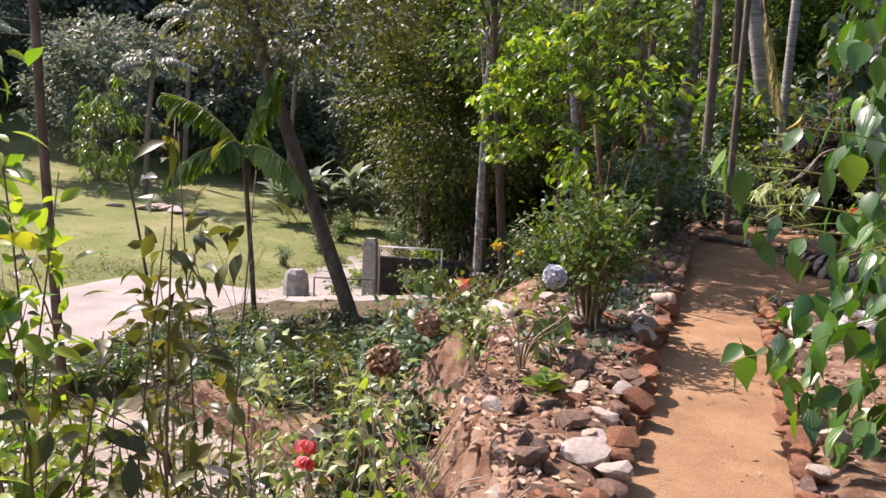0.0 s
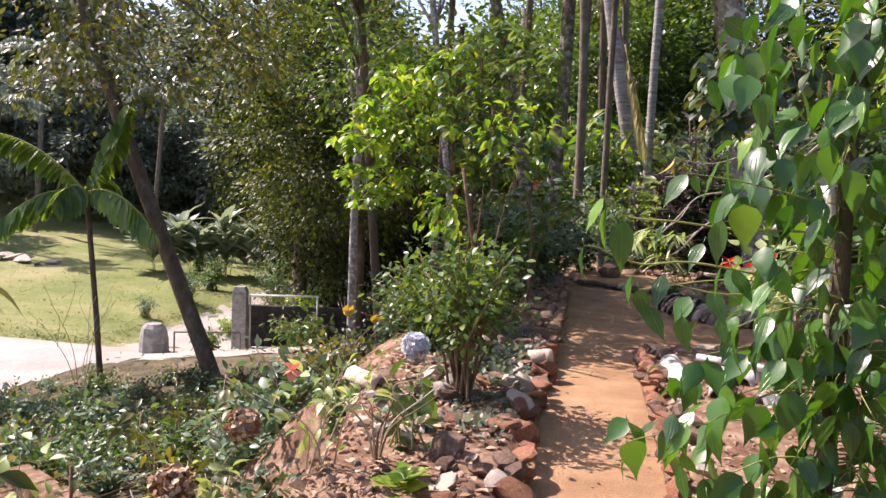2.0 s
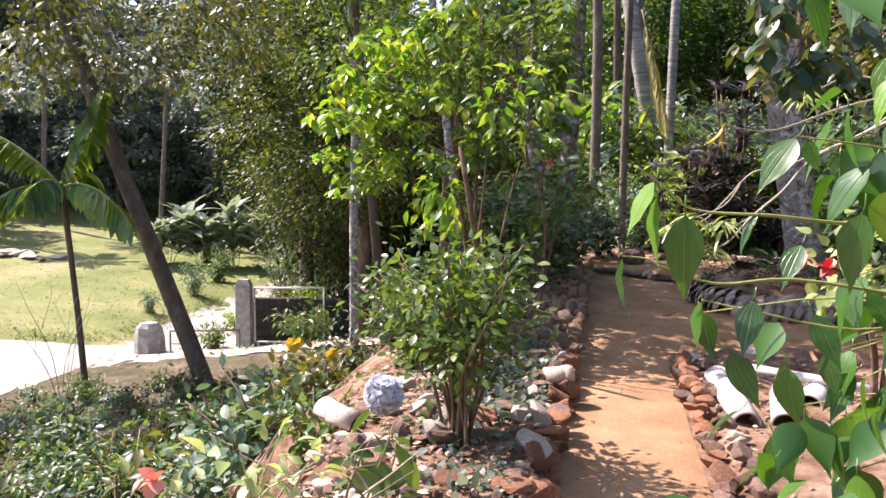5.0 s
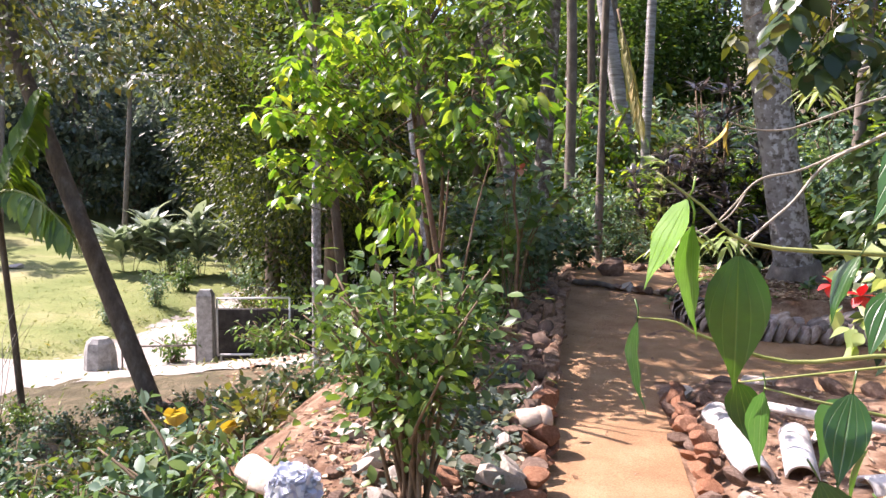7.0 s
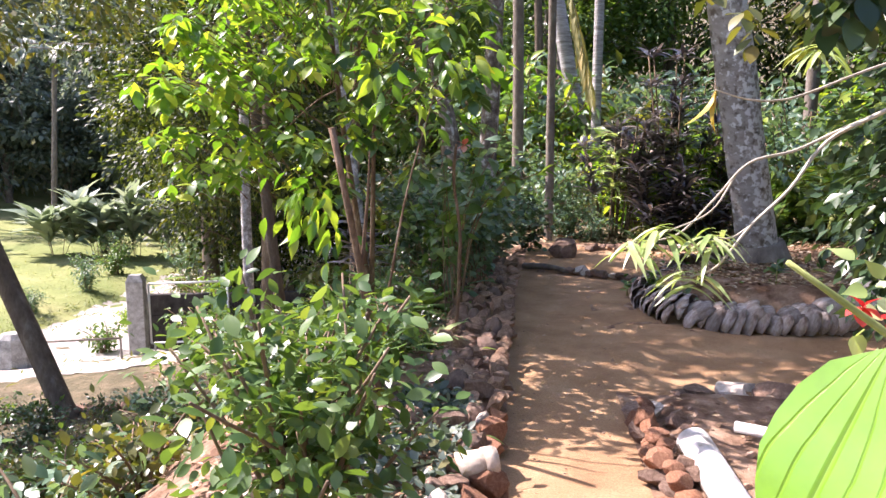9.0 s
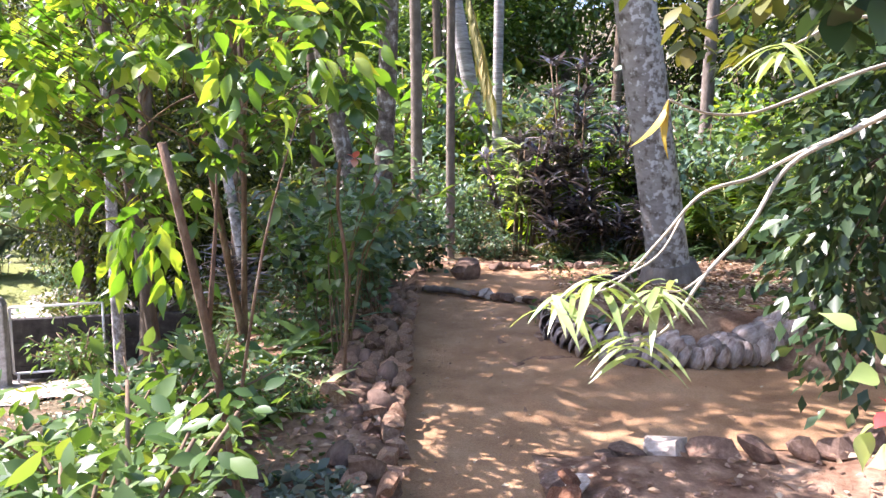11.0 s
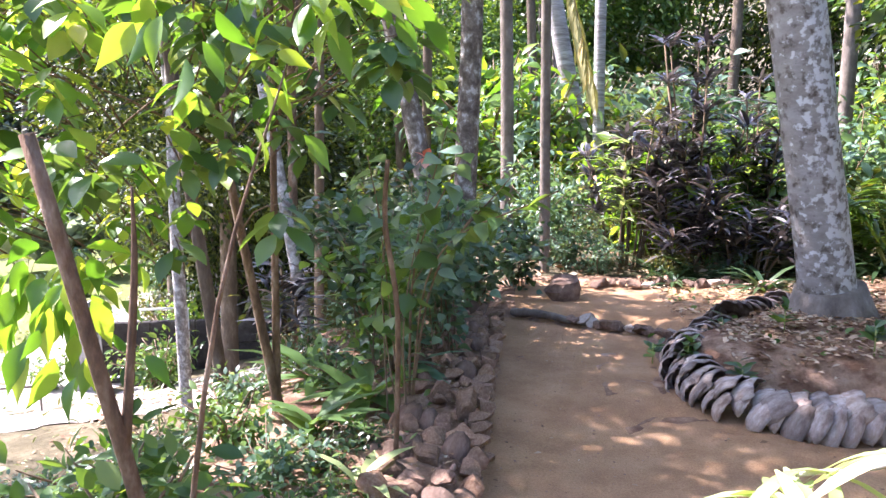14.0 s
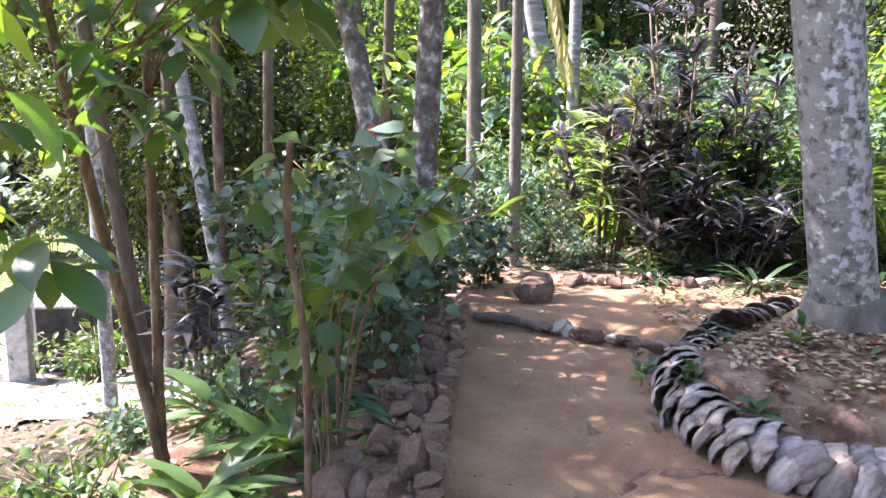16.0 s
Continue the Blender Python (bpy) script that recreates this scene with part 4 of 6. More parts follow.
# understory of the wood
UNDER = [bush("undergrowth", lab, "shrub", (x, y, gz(x, y)), crng, h, w, 18, LEAF_TREE, lf, mt, n, group="undergrowth of the wood", low=0.12, parts=False) for lab, x, y, h, w, lf, mt, n in (
    ("blue-green undergrowth in the wood", 0.4, 16.6, 1.5, 0.9, 0.13, "blue_green", 1000), ("mid-green undergrowth in the wood", -1.6, 15.6, 1.6, 0.9, 0.14, "mid_green", 1000), ("pale sunlit undergrowth in the wood", 2.8, 18.2, 1.3, 0.9, 0.13, "olive", 1000), ("bright yellow-green undergrowth in the wood", 4.2, 19.5, 1.5, 0.9, 0.14, "lime", 800))]
for k in range(34):
    x, y = crng.uniform(-4.5, 11), crng.uniform(20.5, 30)
    put(UNDER[crng.integers(4)], x, y, crng.uniform(1.9, 3.0))
for k in range(64):
    x, y = crng.uniform(-6.5, 10), crng.uniform(15.8, 27)
    if (abs(x - 1.3) < 0.8 and y < 18) or (x < -1.6 and y < 24):
        continue
    put(UNDER[crng.integers(4)], x, y, crng.uniform(0.7, 1.5))
for x, y, s in ((5.3, 14.6, 1.3), (6.2, 11.0, 1.2), (5.6, 13.0, 1.0), (4.6, 15.8, 1.2), (7.5, 8.2, 1.2), (7, 6, 1.2), (-9.8, 27.5, 1.4), (-12.0, 29.5, 1.2), (-16.5, 30, 0.9), (-17, 33, 1.1), (-12.4, 26.0, 0.7), (-16.2, 26.5, 0.6), (-18.5, 36, 1.2), (-20.5, 38, 1.1), (-14.3, 34, 1.4), (-11.4, 31, 1.3)):
    put(UNDER[crng.integers(4)], x, y, s)
for x, y, s, k in ((1.05, 15.5, 0.42, 0), (1.9, 15.2, 0.38, 2), (2.9, 16.2, 0.8, 2), (2.0, 17.4, 1.3, 3), (3.2, 18.0, 1.5, 1), (0.75, 16.0, 0.6, 0), (2.5, 15.5, 0.36, 0)):
    put(UNDER[k], x, y, s)
# dark cordylines at the end of the path
for x, y, h, hd in ((1.45, 16.2, 2.3, 9), (2.4, 16.6, 2.9, 10), (1.9, 15.6, 1.2, 6), (3.4, 17.4, 2.6, 6), (2.7, 15.4, 0.9, 5)):
    strap_plant("cordyline", "dark purple cordyline with long glossy leaves", (x, y, gz(x, y)), crng, 44, 0.34, "purple", int(hd * 1.5), 0.62, h, blade([0.02, 0.07, 0.08, 0.055, 0], 1, 0.25, 0.45), group="cordylines", up=0.9)
strap_plant("cordyline", "small purple cordyline on the bank", (-1.7, 12.2, gz(-1.7, 12.2)), crng, 26, 0.3, "purple", 3, 0.15, 0.9, blade([0.02, 0.075, 0.09, 0.06, 0], 1, 0.25, 0.5))
strap_plant("cordyline", "cordyline with fresh yellow-green top", (1.32, 15.9, gz(1.3, 15.9)), crng, 20, 0.4, "pale_leaf", 2, 0.15, 2.1, blade([0.02, 0.07, 0.085, 0.06, 0], 1, 0.25, 0.5))
for k in range(14):
    x, y = crng.uniform(1.6, 4.2), crng.uniform(14.6, 15.6)
    strap_plant("lily_clump", "dark strappy lily clump bordering the bed", (x, y, gz(x, y)), crng, 26, crng.uniform(0.4, 0.6), "dark_green", 1, group="lily clumps")
for x, y, ln in ((4.0, 14.6, 1.2), (4.5, 13.6, 1.3), (3.6, 15.8, 1.1)):
    e = thing("areca_palm", "feathery green areca palm clump", "palm tree", (x, y, gz(x, y)), "areca clumps")
    a1, a2 = Geo(), Geo()
    for k in range(13):
        a = crng.uniform(0, 6.28)
        frond(a1, a2, (0.1 * math.cos(a), 0.1 * math.sin(a), 0.1), (math.cos(a) * 0.5, math.sin(a) * 0.5, 1.1), ln * crng.uniform(0.9, 1.6), 0.35, crng, leaflets=18, leaflet=0.4, width=0.014, hang=0.25)
    part("midrib_fan", a1, M["twig_green"], e)
    part("frond_crown", a2, M["palm"], e)
trunk_tree("shade_tree", "dark leafy shade tree beside the side path", (4.5, 11.3, gz(4.5, 11.3)), (4.4, 11.2, 3.4), 0.09, 0.05, "bark_dark", crng, (-0.1, -0.1, 2.7), (1.3, 1.5, 1.5), 60, 60, 0.14, "dark_green", spread=0.26)
trunk_tree("shade_tree", "yellow-green leafy branch of a tree over the bed", (3.9, 9.2, gz(3.9, 9.2)), (3.4, 9.6, 3.6), 0.07, 0.04, "bark_brown", crng, (-0.3, 0.6, 3.1), (1.0, 1.0, 0.7), 30, 45, 0.12, "lime", spread=0.22)


trunk_tree("shade_tree", "dark leafy tree hanging over the side path", (3.1, 9.0, gz(3.1, 9.0)), (3.0, 9.2, 2.3), 0.05, 0.03, "bark_dark", crng, (-0.5, 0.3, 1.4), (0.62, 0.5, 1.0), 70, 36, 0.11, "dark_green", spread=0.16)
ov = thing("overhanging_tree", "slim tree with yellow-green leaves drooping over the bed", "tree", (2.3, 8.3, gz(2.3, 8.3)))
oc = clusters(crng, (-0.8, 0.3, 2.3), (0.5, 0.55, 0.3), 20)
woody(ov, (0, 0, 0), (-0.3, 0.0, 2.6), 0.03, 0.018, M["bark_brown"], crng, [(0.8 + 0.2 * crng.random(), tuple(c), 0.008) for c in oc[::5]], bend=0.04)
whorls(ov, crng, oc, 8, LEAF_OVAL, 0.12, M["olive"], droop=0.7)
oc2 = clusters(crng, (-1.1, -1.35, 2.25), (0.42, 0.35, 0.36), 30)
woody(ov, (-0.3, 0.0, 2.2), (-1.05, -1.2, 2.45), 0.014, 0.007, M["bark_brown"], crng, bend=0.03, name="limb")
whorls(ov, crng, oc2, 9, LEAF_OVAL, 0.12, M["dark_green"], "lower_foliage", droop=0.8)
shoots(ov, crng, np.concatenate([oc, oc2]), lambda c: (-0.4, 0.1, 2.5) if c[1] > -0.6 else (-1.0, -1.1, 2.5), M["twig"])


# ---- vine with large hanging leaves beside the path ----
vine = thing("pepper_vine", "climbing vine with large glossy heart-shaped leaves on a post", "vine", (1.25, 5.2, 0.08))
V0 = np.array((1.25, 5.2, 0.08))
vg = Geo()
vg.add(*tube([(0, 0, -0.2), (0.02, 0, 0.7), (0, 0.02, 1.5), (0.01, 0, 2.3)], [0.04, 0.036, 0.032, 0.026], 9, knob=0.05, rng=RNG))
part("support_post", vg, M["bark_dark"], vine, "dark wooden post")
vrng = np.random.default_rng(8)
LEAF_DATA = []
for k in range(5):
    w = vrng.uniform(0.60, 0.74)
    tv, tf = blade([0.0, 0.2 * w, 0.30 * w, 0.335 * w, 0.32 * w, 0.27 * w, 0.19 * w, 0.10 * w, 0.035 * w, 0], 1.0, 0.14 + 0.05 * k, 0.05 + 0.07 * k, 0.0)
    tv = tv.copy()
    tv[:, 2] += 0.012 * np.sin(tv[:, 1] * 17 + k) * (np.abs(tv[:, 0]) > 0.02)
    gl = Geo()
    gl.add(tv, tf)
    gl.add(*tube([(0, -0.22, 0.05), (0, -0.1, 0.0), (0, 0.02, 0.0)], [0.012, 0.011, 0.009], 5))
    LEAF_DATA.append(gl)


def vein_leaf_material():
    """Glossy leaf with pale curved veins."""
    m = M["pepper"].copy()
    m.name = "veined_vine_leaf"
    n, l = m.node_tree.nodes, m.node_tree.links
    p = n["Principled BSDF"]
    base = p.inputs["Base Color"].links[0].from_socket
    tc = n.new("ShaderNodeTexCoord")
    sep = n.new("ShaderNodeSeparateXYZ")
    l.new(tc.outputs["Object"], sep.inputs[0])
    ab = n.new("ShaderNodeMath")
    ab.operation = "ABSOLUTE"
    l.new(sep.outputs[0], ab.inputs[0])
    wave = n.new("ShaderNodeMath")
    wave.operation = "SINE"
    ang = n.new("ShaderNodeMath")
    ang.operation = "MULTIPLY"
    l.new(sep.outputs[1], ang.inputs[0])
    ang.inputs[1].default_value = math.pi
    l.new(ang.outputs[0], wave.inputs[0])
    half = n.new("ShaderNodeMath")
    half.operation = "MULTIPLY_ADD"
    l.new(wave.outputs[0], half.inputs[0])
    half.inputs[1].default_value, half.inputs[2].default_value = 0.25, 0.03
    rel = n.new("ShaderNodeMath")
    rel.operation = "DIVIDE"
    l.new(ab.outputs[0], rel.inputs[0])
    l.new(half.outputs[0], rel.inputs[1])
    both = ramp(n, l, rel.outputs[0], [(0.0, (1, 1, 1)), (0.035, (0.1, 0.1, 0.1)), (0.06, (0, 0, 0)), (0.30, (0, 0, 0)), (0.325, (0.6, 0.6, 0.6)), (0.35, (0, 0, 0)), (0.62, (0, 0, 0)), (0.645, (0.5, 0.5, 0.5)), (0.67, (0, 0, 0))])
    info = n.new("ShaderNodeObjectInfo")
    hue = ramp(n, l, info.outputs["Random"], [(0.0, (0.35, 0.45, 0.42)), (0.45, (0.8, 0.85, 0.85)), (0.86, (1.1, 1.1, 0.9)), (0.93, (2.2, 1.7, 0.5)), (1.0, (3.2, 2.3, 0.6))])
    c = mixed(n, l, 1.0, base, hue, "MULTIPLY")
    f = n.new("ShaderNodeMath")
    f.operation = "MULTIPLY"
    l.new(both, f.inputs[0])
    f.inputs[1].default_value = 0.45
    c2 = mixed(n, l, f.outputs[0], c, (0.22, 0.32, 0.10))
    l.new(c2, p.inputs["Base Color"])
    tr = [x for x in n if x.type == "BSDF_TRANSLUCENT"][0]
    l.new(mixed(n, l, 1.0, c2, (1.6, 1.6, 0.3), "MULTIPLY"), tr.inputs[0])
    bump(n, l, both, 0.35, -0.02, p)
    return m


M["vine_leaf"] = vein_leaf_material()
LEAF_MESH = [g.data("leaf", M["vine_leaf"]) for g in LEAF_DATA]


def hang_leaf(base, tip, face=None, k=None, parent=vine, origin=V0):
    """One leaf from its base to its tip; face is the way its upper side looks."""
    b, t = Vector(base), Vector(tip)
    y = (t - b)
    s = y.length
    y.normalize()
    f = Vector(face if face is not None else (vrng.normal(-0.3, 0.5), vrng.normal(-0.2, 0.6), 0.7))
    x = y.cross(f).normalized()
    z = x.cross(y)
    ob = new("leaf", LEAF_MESH[vrng.integers(5) if k is None else k])
    ob.parent = parent
    ob.matrix_basis = Matrix.Translation(b - Vector(origin)) @ Matrix((x, y, z)).transposed().to_4x4() @ Matrix.Diagonal((s, s, s, 1))
    return ob


tw = Geo()
for pts, r in (([(1.1, 5.05, 1.38), (0.75, 4.95, 1.38), (0.54, 4.88, 1.40), (0.35, 4.88, 1.41), (0.27, 4.88, 1.47), (0.2, 4.88, 1.52)], 0.006),
               ([(0.9, 4.95, 1.2), (0.6, 4.9, 1.24), (0.42, 4.9, 1.22), (0.28, 4.88, 1.26), (0.24, 4.88, 1.28), (0.18, 4.88, 1.285)], 0.005),
               ([(1.0, 5.0, 1.15), (0.75, 4.9, 1.12), (0.5, 4.87, 1.16), (0.38, 4.88, 1.18)], 0.005),
               ([(1.1, 5.05, 1.5), (0.8, 4.85, 1.56), (0.55, 4.75, 1.59)], 0.005)):
    line = smooth_line(pts, 4)
    tw.add(*tube([np.array(p) - V0 for p in line], np.linspace(r, 0.0014, len(line)), 6))
for b, t, f in (((0.25, 4.88, 1.48), (0.18, 4.86, 1.335), (-0.75, -0.5, 0.4)), ((0.26, 4.88, 1.44), (0.25, 4.86, 1.255), (-0.95, -0.25, 0.2)), ((0.33, 4.88, 1.395), (0.33, 4.85, 1.17), (-0.15, -0.95, 0.3)), ((0.18, 4.88, 1.28), (0.17, 4.85, 1.13), (-0.95, -0.2, 0.2)), ((0.38, 4.88, 1.175), (0.36, 4.85, 1.05), (-0.95, -0.3, 0.3)), ((0.55, 4.75, 1.585), (0.46, 4.73, 1.46), (-0.35, -0.75, 0.75)), ((0.57, 4.75, 1.58), (0.60, 4.73, 1.5), (-0.8, -0.5, 0.6)), ((0.5, 4.85, 1.19), (0.47, 4.8, 1.05), (-0.3, -0.9, 0.4)), ((0.5, 4.86, 1.4), (0.44, 4.84, 1.3), (-0.9, -0.2, 0.4))):
    hang_leaf(b, t, f)
inner = Geo()
for k in range(640):
    z = 0.16 + 2.25 * vrng.random() ** 1.1
    a = vrng.uniform(1.7, 5.8)
    outer = k < 298
    left = 0.45 + 0.08 * math.sin(9 * z) if 0.35 < z < 1.08 else (0.66 if z > 1.08 else 0.62)
    u = vrng.random() ** (0.85 if outer else 0.7)
    p = np.array((left + (1.75 - left) * u, 4.98 + 0.5 * vrng.uniform(-0.75, 1) * (1 - 0.5 * u) + 0.15 * u, z))
    ln = vrng.uniform(0.13, 0.205)
    d = np.array((vrng.normal(-0.25, 0.6), vrng.normal(-0.3, 0.5), -vrng.uniform(0.7, 1.7)))
    d /= np.linalg.norm(d)
    if outer:
        hang_leaf(p, p + d * ln, (-0.4 + vrng.normal(0, 0.6), -0.3 + vrng.normal(0, 0.6), vrng.uniform(0.3, 1.3)))
    else:
        leaves(inner, (LEAF_HEART[0] * (0.8, 1, 1), LEAF_HEART[1]), [p - V0], [d], ln, vrng)
    if k % 6 == 0:
        q = np.array((1.27, 5.2, z + 0.05))
        tw.add(*tube([np.array(w) - V0 for w in smooth_line([q, (p + q) / 2 + (0, 0, 0.06), p], 3)], np.linspace(0.005, 0.002, 7), 5))
tagged(part("inner_foliage", inner, M["pepper"], vine), kind="stuff")
tagged(part("twig_mass", tw, M["twig_green"], vine, "pale green thin stems"), kind="stuff")

# ---- plant with pale drooping stems and narrow leaves ----
fr = thing("white_stemmed_shrub", "pale-stemmed shrub with drooping branches and whorls of narrow leaves", "shrub", (2.0, 7.75, 0.07))
F0 = np.array((2.0, 7.75, 0.07))
NARROW = blade([0.012, 0.05, 0.07, 0.075, 0.065, 0.035, 0], 1.0, 0.25, 0.7)


def branch(geo, pts, r0, r1, origin):
    l2 = smooth_line(pts, 5)
    geo.add(*tube([np.array(p) - origin for p in l2], np.linspace(r0, r1, len(l2)), 7))


for pts, r0, r1, whorl in (
        ([(2.0, 7.75, 0.0), (1.98, 7.75, 1.1), (1.9, 7.75, 2.0)], 0.035, 0.022, None),
        ([(1.9, 7.75, 2.0), (1.7, 7.9, 1.78), (1.42, 7.95, 1.63), (1.22, 7.85, 1.55), (1.0, 7.72, 1.50), (0.87, 7.72, 1.35), (0.72, 7.73, 1.19), (0.54, 7.71, 1.16)], 0.009, 0.0035, (0.53, 7.71, 1.16)),
        ([(1.9, 7.75, 1.9), (1.6, 7.9, 1.72), (1.38, 7.92, 1.59), (1.19, 7.78, 1.39), (1.01, 7.68, 1.24), (0.86, 7.59, 1.08), (0.75, 7.56, 1.04)], 0.011, 0.004, (0.74, 7.55, 1.04)),
        ([(1.01, 7.68, 1.24), (0.92, 7.65, 1.19), (0.84, 7.63, 1.2)], 0.0045, 0.003, (0.83, 7.62, 1.2)),
        ([(0.95, 7.72, 1.45), (0.84, 7.66, 1.3), (0.66, 7.6, 1.22)], 0.0045, 0.003, (0.65, 7.6, 1.22)),
        ([(1.9, 7.75, 2.0), (1.5, 7.68, 1.9), (1.18, 7.62, 1.78), (1.06, 7.58, 1.75), (0.93, 7.53, 1.75), (0.78, 7.43, 1.78)], 0.007, 0.003, None),
        ([(1.9, 7.75, 1.95), (1.6, 7.9, 2.1), (1.35, 7.9, 2.0)], 0.008, 0.004, (1.33, 7.9, 1.98))):
    bg = Geo()
    branch(bg, pts, r0, r1, F0)
    part("branch", bg, M["twig_pale"], fr)
    if whorl:
        wg = Geo()
        rosette(wg, np.array(whorl) - F0, vrng, 15, 0.175, NARROW, 0.1)
        part("leaf_whorl", wg, M["pale_leaf"], fr, "whorl of narrow pale-green leaves")
sg = Geo()
leaves(sg, NARROW, [np.array((0.78, 7.43, 1.78)) - F0] * 4, [(-0.25, -0.1, -1), (-0.15, 0.1, -1), (-0.4, -0.2, -0.8), (-0.2, 0, -1)], [0.17, 0.13, 0.14, 0.1], vrng)
part("drooping_shoot", sg, M["yellow_leaf"], fr, "drooping yellow shoot")

# ---- flowers ----
def petal_ball(e, at, r, mat, rng, n=70, name="flower_head", size=0.035):
    g = Geo()
    d = ball(rng, n)
    side = np.cross(d, rng.normal(0, 1, (n, 3)))
    side /= np.linalg.norm(side, axis=1, keepdims=True)
    for turn in (1, -1):
        leaves(g, blade([0.1, 0.42, 0.5, 0.3, 0], 1, 0.1, 0.1), np.array(at) + d * r * rng.uniform(0.85, 1.02, (n, 1)), side * turn + d * 0.25, size * rng.uniform(0.8, 1.2, n), rng, jitter=0.9)
    g.add(*tube([np.array(at) - (0, 0, r * 0.8), np.array(at), np.array(at) + (0, 0, r * 0.8)], [r * 0.3, r * 0.85, r * 0.3], 8))
    return part(name, g, mat, e)


def five_petals(e, at, r, mat, rng, name="flower", toward=(-0.3, -1, 0.3), cup=0.5):
    g = Geo()
    w = np.array(toward, float)
    w /= np.linalg.norm(w)
    a = np.cross(w, (0, 0, 1))
    b = np.cross(w, a)
    dirs = [a * math.cos(t) + b * math.sin(t) + w * cup for t in np.arange(5) * 1.2566 + rng.uniform(0, 1)]
    leaves(g, blade([0.06, 0.3, 0.42, 0.3, 0], 1, 0.2, 0.3), [np.array(at)] * 5, dirs, r, rng, jitter=0.1)
    g.add(*tube([np.array(at), np.array(at) + w * r * 0.9], [r * 0.06, r * 0.04], 5))
    return part(name, g, mat, e)


hy = bush("hydrangea", "hydrangea with one pale blue flower head in the stony bed", "flower", (-0.68, 5.45, 0.13), RNG, 0.52, 0.22, 6, LEAF_OVAL, 0.13, "mid_green", 26, low=0.4, stem_r=0.007, twig="twig_green")
petal_ball(hy, (0.055, -0.06, 0.56), 0.064, M["blue_petal"], RNG, 170, size=0.026)
hb = thing("hibiscus", "small hibiscus tree with red flowers and light green leaves", "shrub", (1.62, 7.3, 0.07))
for s in (0, 1):
    bg = Geo()
    branch(bg, [(1.62 + 0.05 * s, 7.3, 0.0), (1.58 + 0.06 * s, 7.2, 0.55), (1.35 + 0.2 * s, 6.95, 1.05)], 0.024, 0.01, np.array((1.62, 7.3, 0.07)))
    part("trunk", bg, M["bark_brown"], hb)
crown(hb, RNG, clusters(RNG, (-0.2, -0.38, 0.95), (0.22, 0.26, 0.2), 12), 12, (0.06, 0.06, 0.06), LEAF_HEART, 0.085, M["pale_leaf"], droop=0.5, name="foliage")
for p in ((-0.53, -0.50, 1.02), (-0.40, -0.45, 0.97), (-0.28, -0.5, 1.05)):
    five_petals(hb, p, 0.06, M["red_petal"], RNG)
rs = bush("rose_bush", "straggling rose bush with cream and orange blooms", "shrub", (-1.0, 5.1, gz(-1.0, 5.1)), RNG, 0.7 + 0.13 - gz(-1.0, 5.1), 0.35, 8, LEAF_TREE, 0.085, "pale_leaf", 60, stem_r=0.006, twig="twig_pale", low=0.3)
five_petals(rs, (-0.02, 0.40, 0.66 + 0.13 - gz(-1.0, 5.1)), 0.07, M["yellow_leaf"], RNG, toward=(0.1, -0.3, 1), cup=1.3)
five_petals(rs, (0.10, 0.48, 0.62 + 0.13 - gz(-1.0, 5.1)), 0.06, M["yellow_leaf"], RNG, toward=(0.4, -0.2, 1), cup=1.5)
five_petals(rs, (0.18, -0.79, 0.68 + 0.13 - gz(-1.0, 5.1)), 0.045, M["pink_petal"], RNG)
fu = bush("fuchsia", "bare-twigged fuchsia with pink and cream flowers", "shrub", (-0.95, 3.15, gz(-0.95, 3.15)), RNG, 0.5 + 0.13 - gz(-0.95, 3.15), 0.22, 7, LEAF_OVAL, 0.07, "lime", 22, stem_r=0.005, low=0.5)
five_petals(fu, (0.12, -0.16, 0.48 + 0.13 - gz(-0.95, 3.15)), 0.05, M["cream_petal"], RNG)
five_petals(fu, (0.09, -0.15, 0.42 + 0.13 - gz(-0.95, 3.15)), 0.05, M["red_petal"], RNG, toward=(0.2, -0.6, -1))
five_petals(fu, (0.085, -0.14, 0.36 + 0.13 - gz(-0.95, 3.15)), 0.045, M["red_petal"], RNG, toward=(-0.2, -0.6, -1))
dh = bush("hydrangea", "leggy hydrangea with dried brown flower heads", "flower", (-1.05, 4.0, gz(-1.05, 4.0)), RNG, 0.5 + 0.13 - gz(-1.05, 4.0), 0.3, 7, LEAF_OVAL, 0.09, "lime", 40, stem_r=0.006, twig="twig_pale", low=0.4)
petal_ball(dh, (0.08, -0.23, 0.44 + 0.13 - gz(-1.05, 4.0)), 0.065, M["dry_leaf"], RNG, 130, size=0.022)
petal_ball(dh, (0.12, 0.14, 0.52 + 0.13 - gz(-1.05, 4.0)), 0.055, M["dry_leaf"], RNG, 110, size=0.022)
sp = thing("small_plant", "small bright green broad-leaved plant in the rubble", "plant", (-0.53, 4.8, 0.13))
g = Geo()
rosette(g, (0, 0, 0.07), RNG, 16, 0.12, LEAF_HEART, 0.6)
rosette(g, (0.03, 0.02, 0.12), RNG, 8, 0.1, LEAF_HEART, 0.9)
part("foliage", g, M["lime"], sp)
h2 = five_petals(thing("red_hibiscus", "pale red hibiscus bloom on a tall stem", "flower", (-0.58, 12.2, 0.1)), (0, 0, 1.47), 0.09, M["pink_petal"], RNG)
g = Geo()
g.add(*tube([(0, 0.1, -0.1), (0.03, 0.05, 0.7), (0, 0.01, 1.47)], [0.012, 0.009, 0.005], 6))
part("stem", g, M["twig_green"], h2.parent)
leaves_g = Geo()
rosette(leaves_g, (0.01, 0.03, 1.3), RNG, 8, 0.14, LEAF_HEART, 0.5)
part("foliage", leaves_g, M["mid_green"], h2.parent)
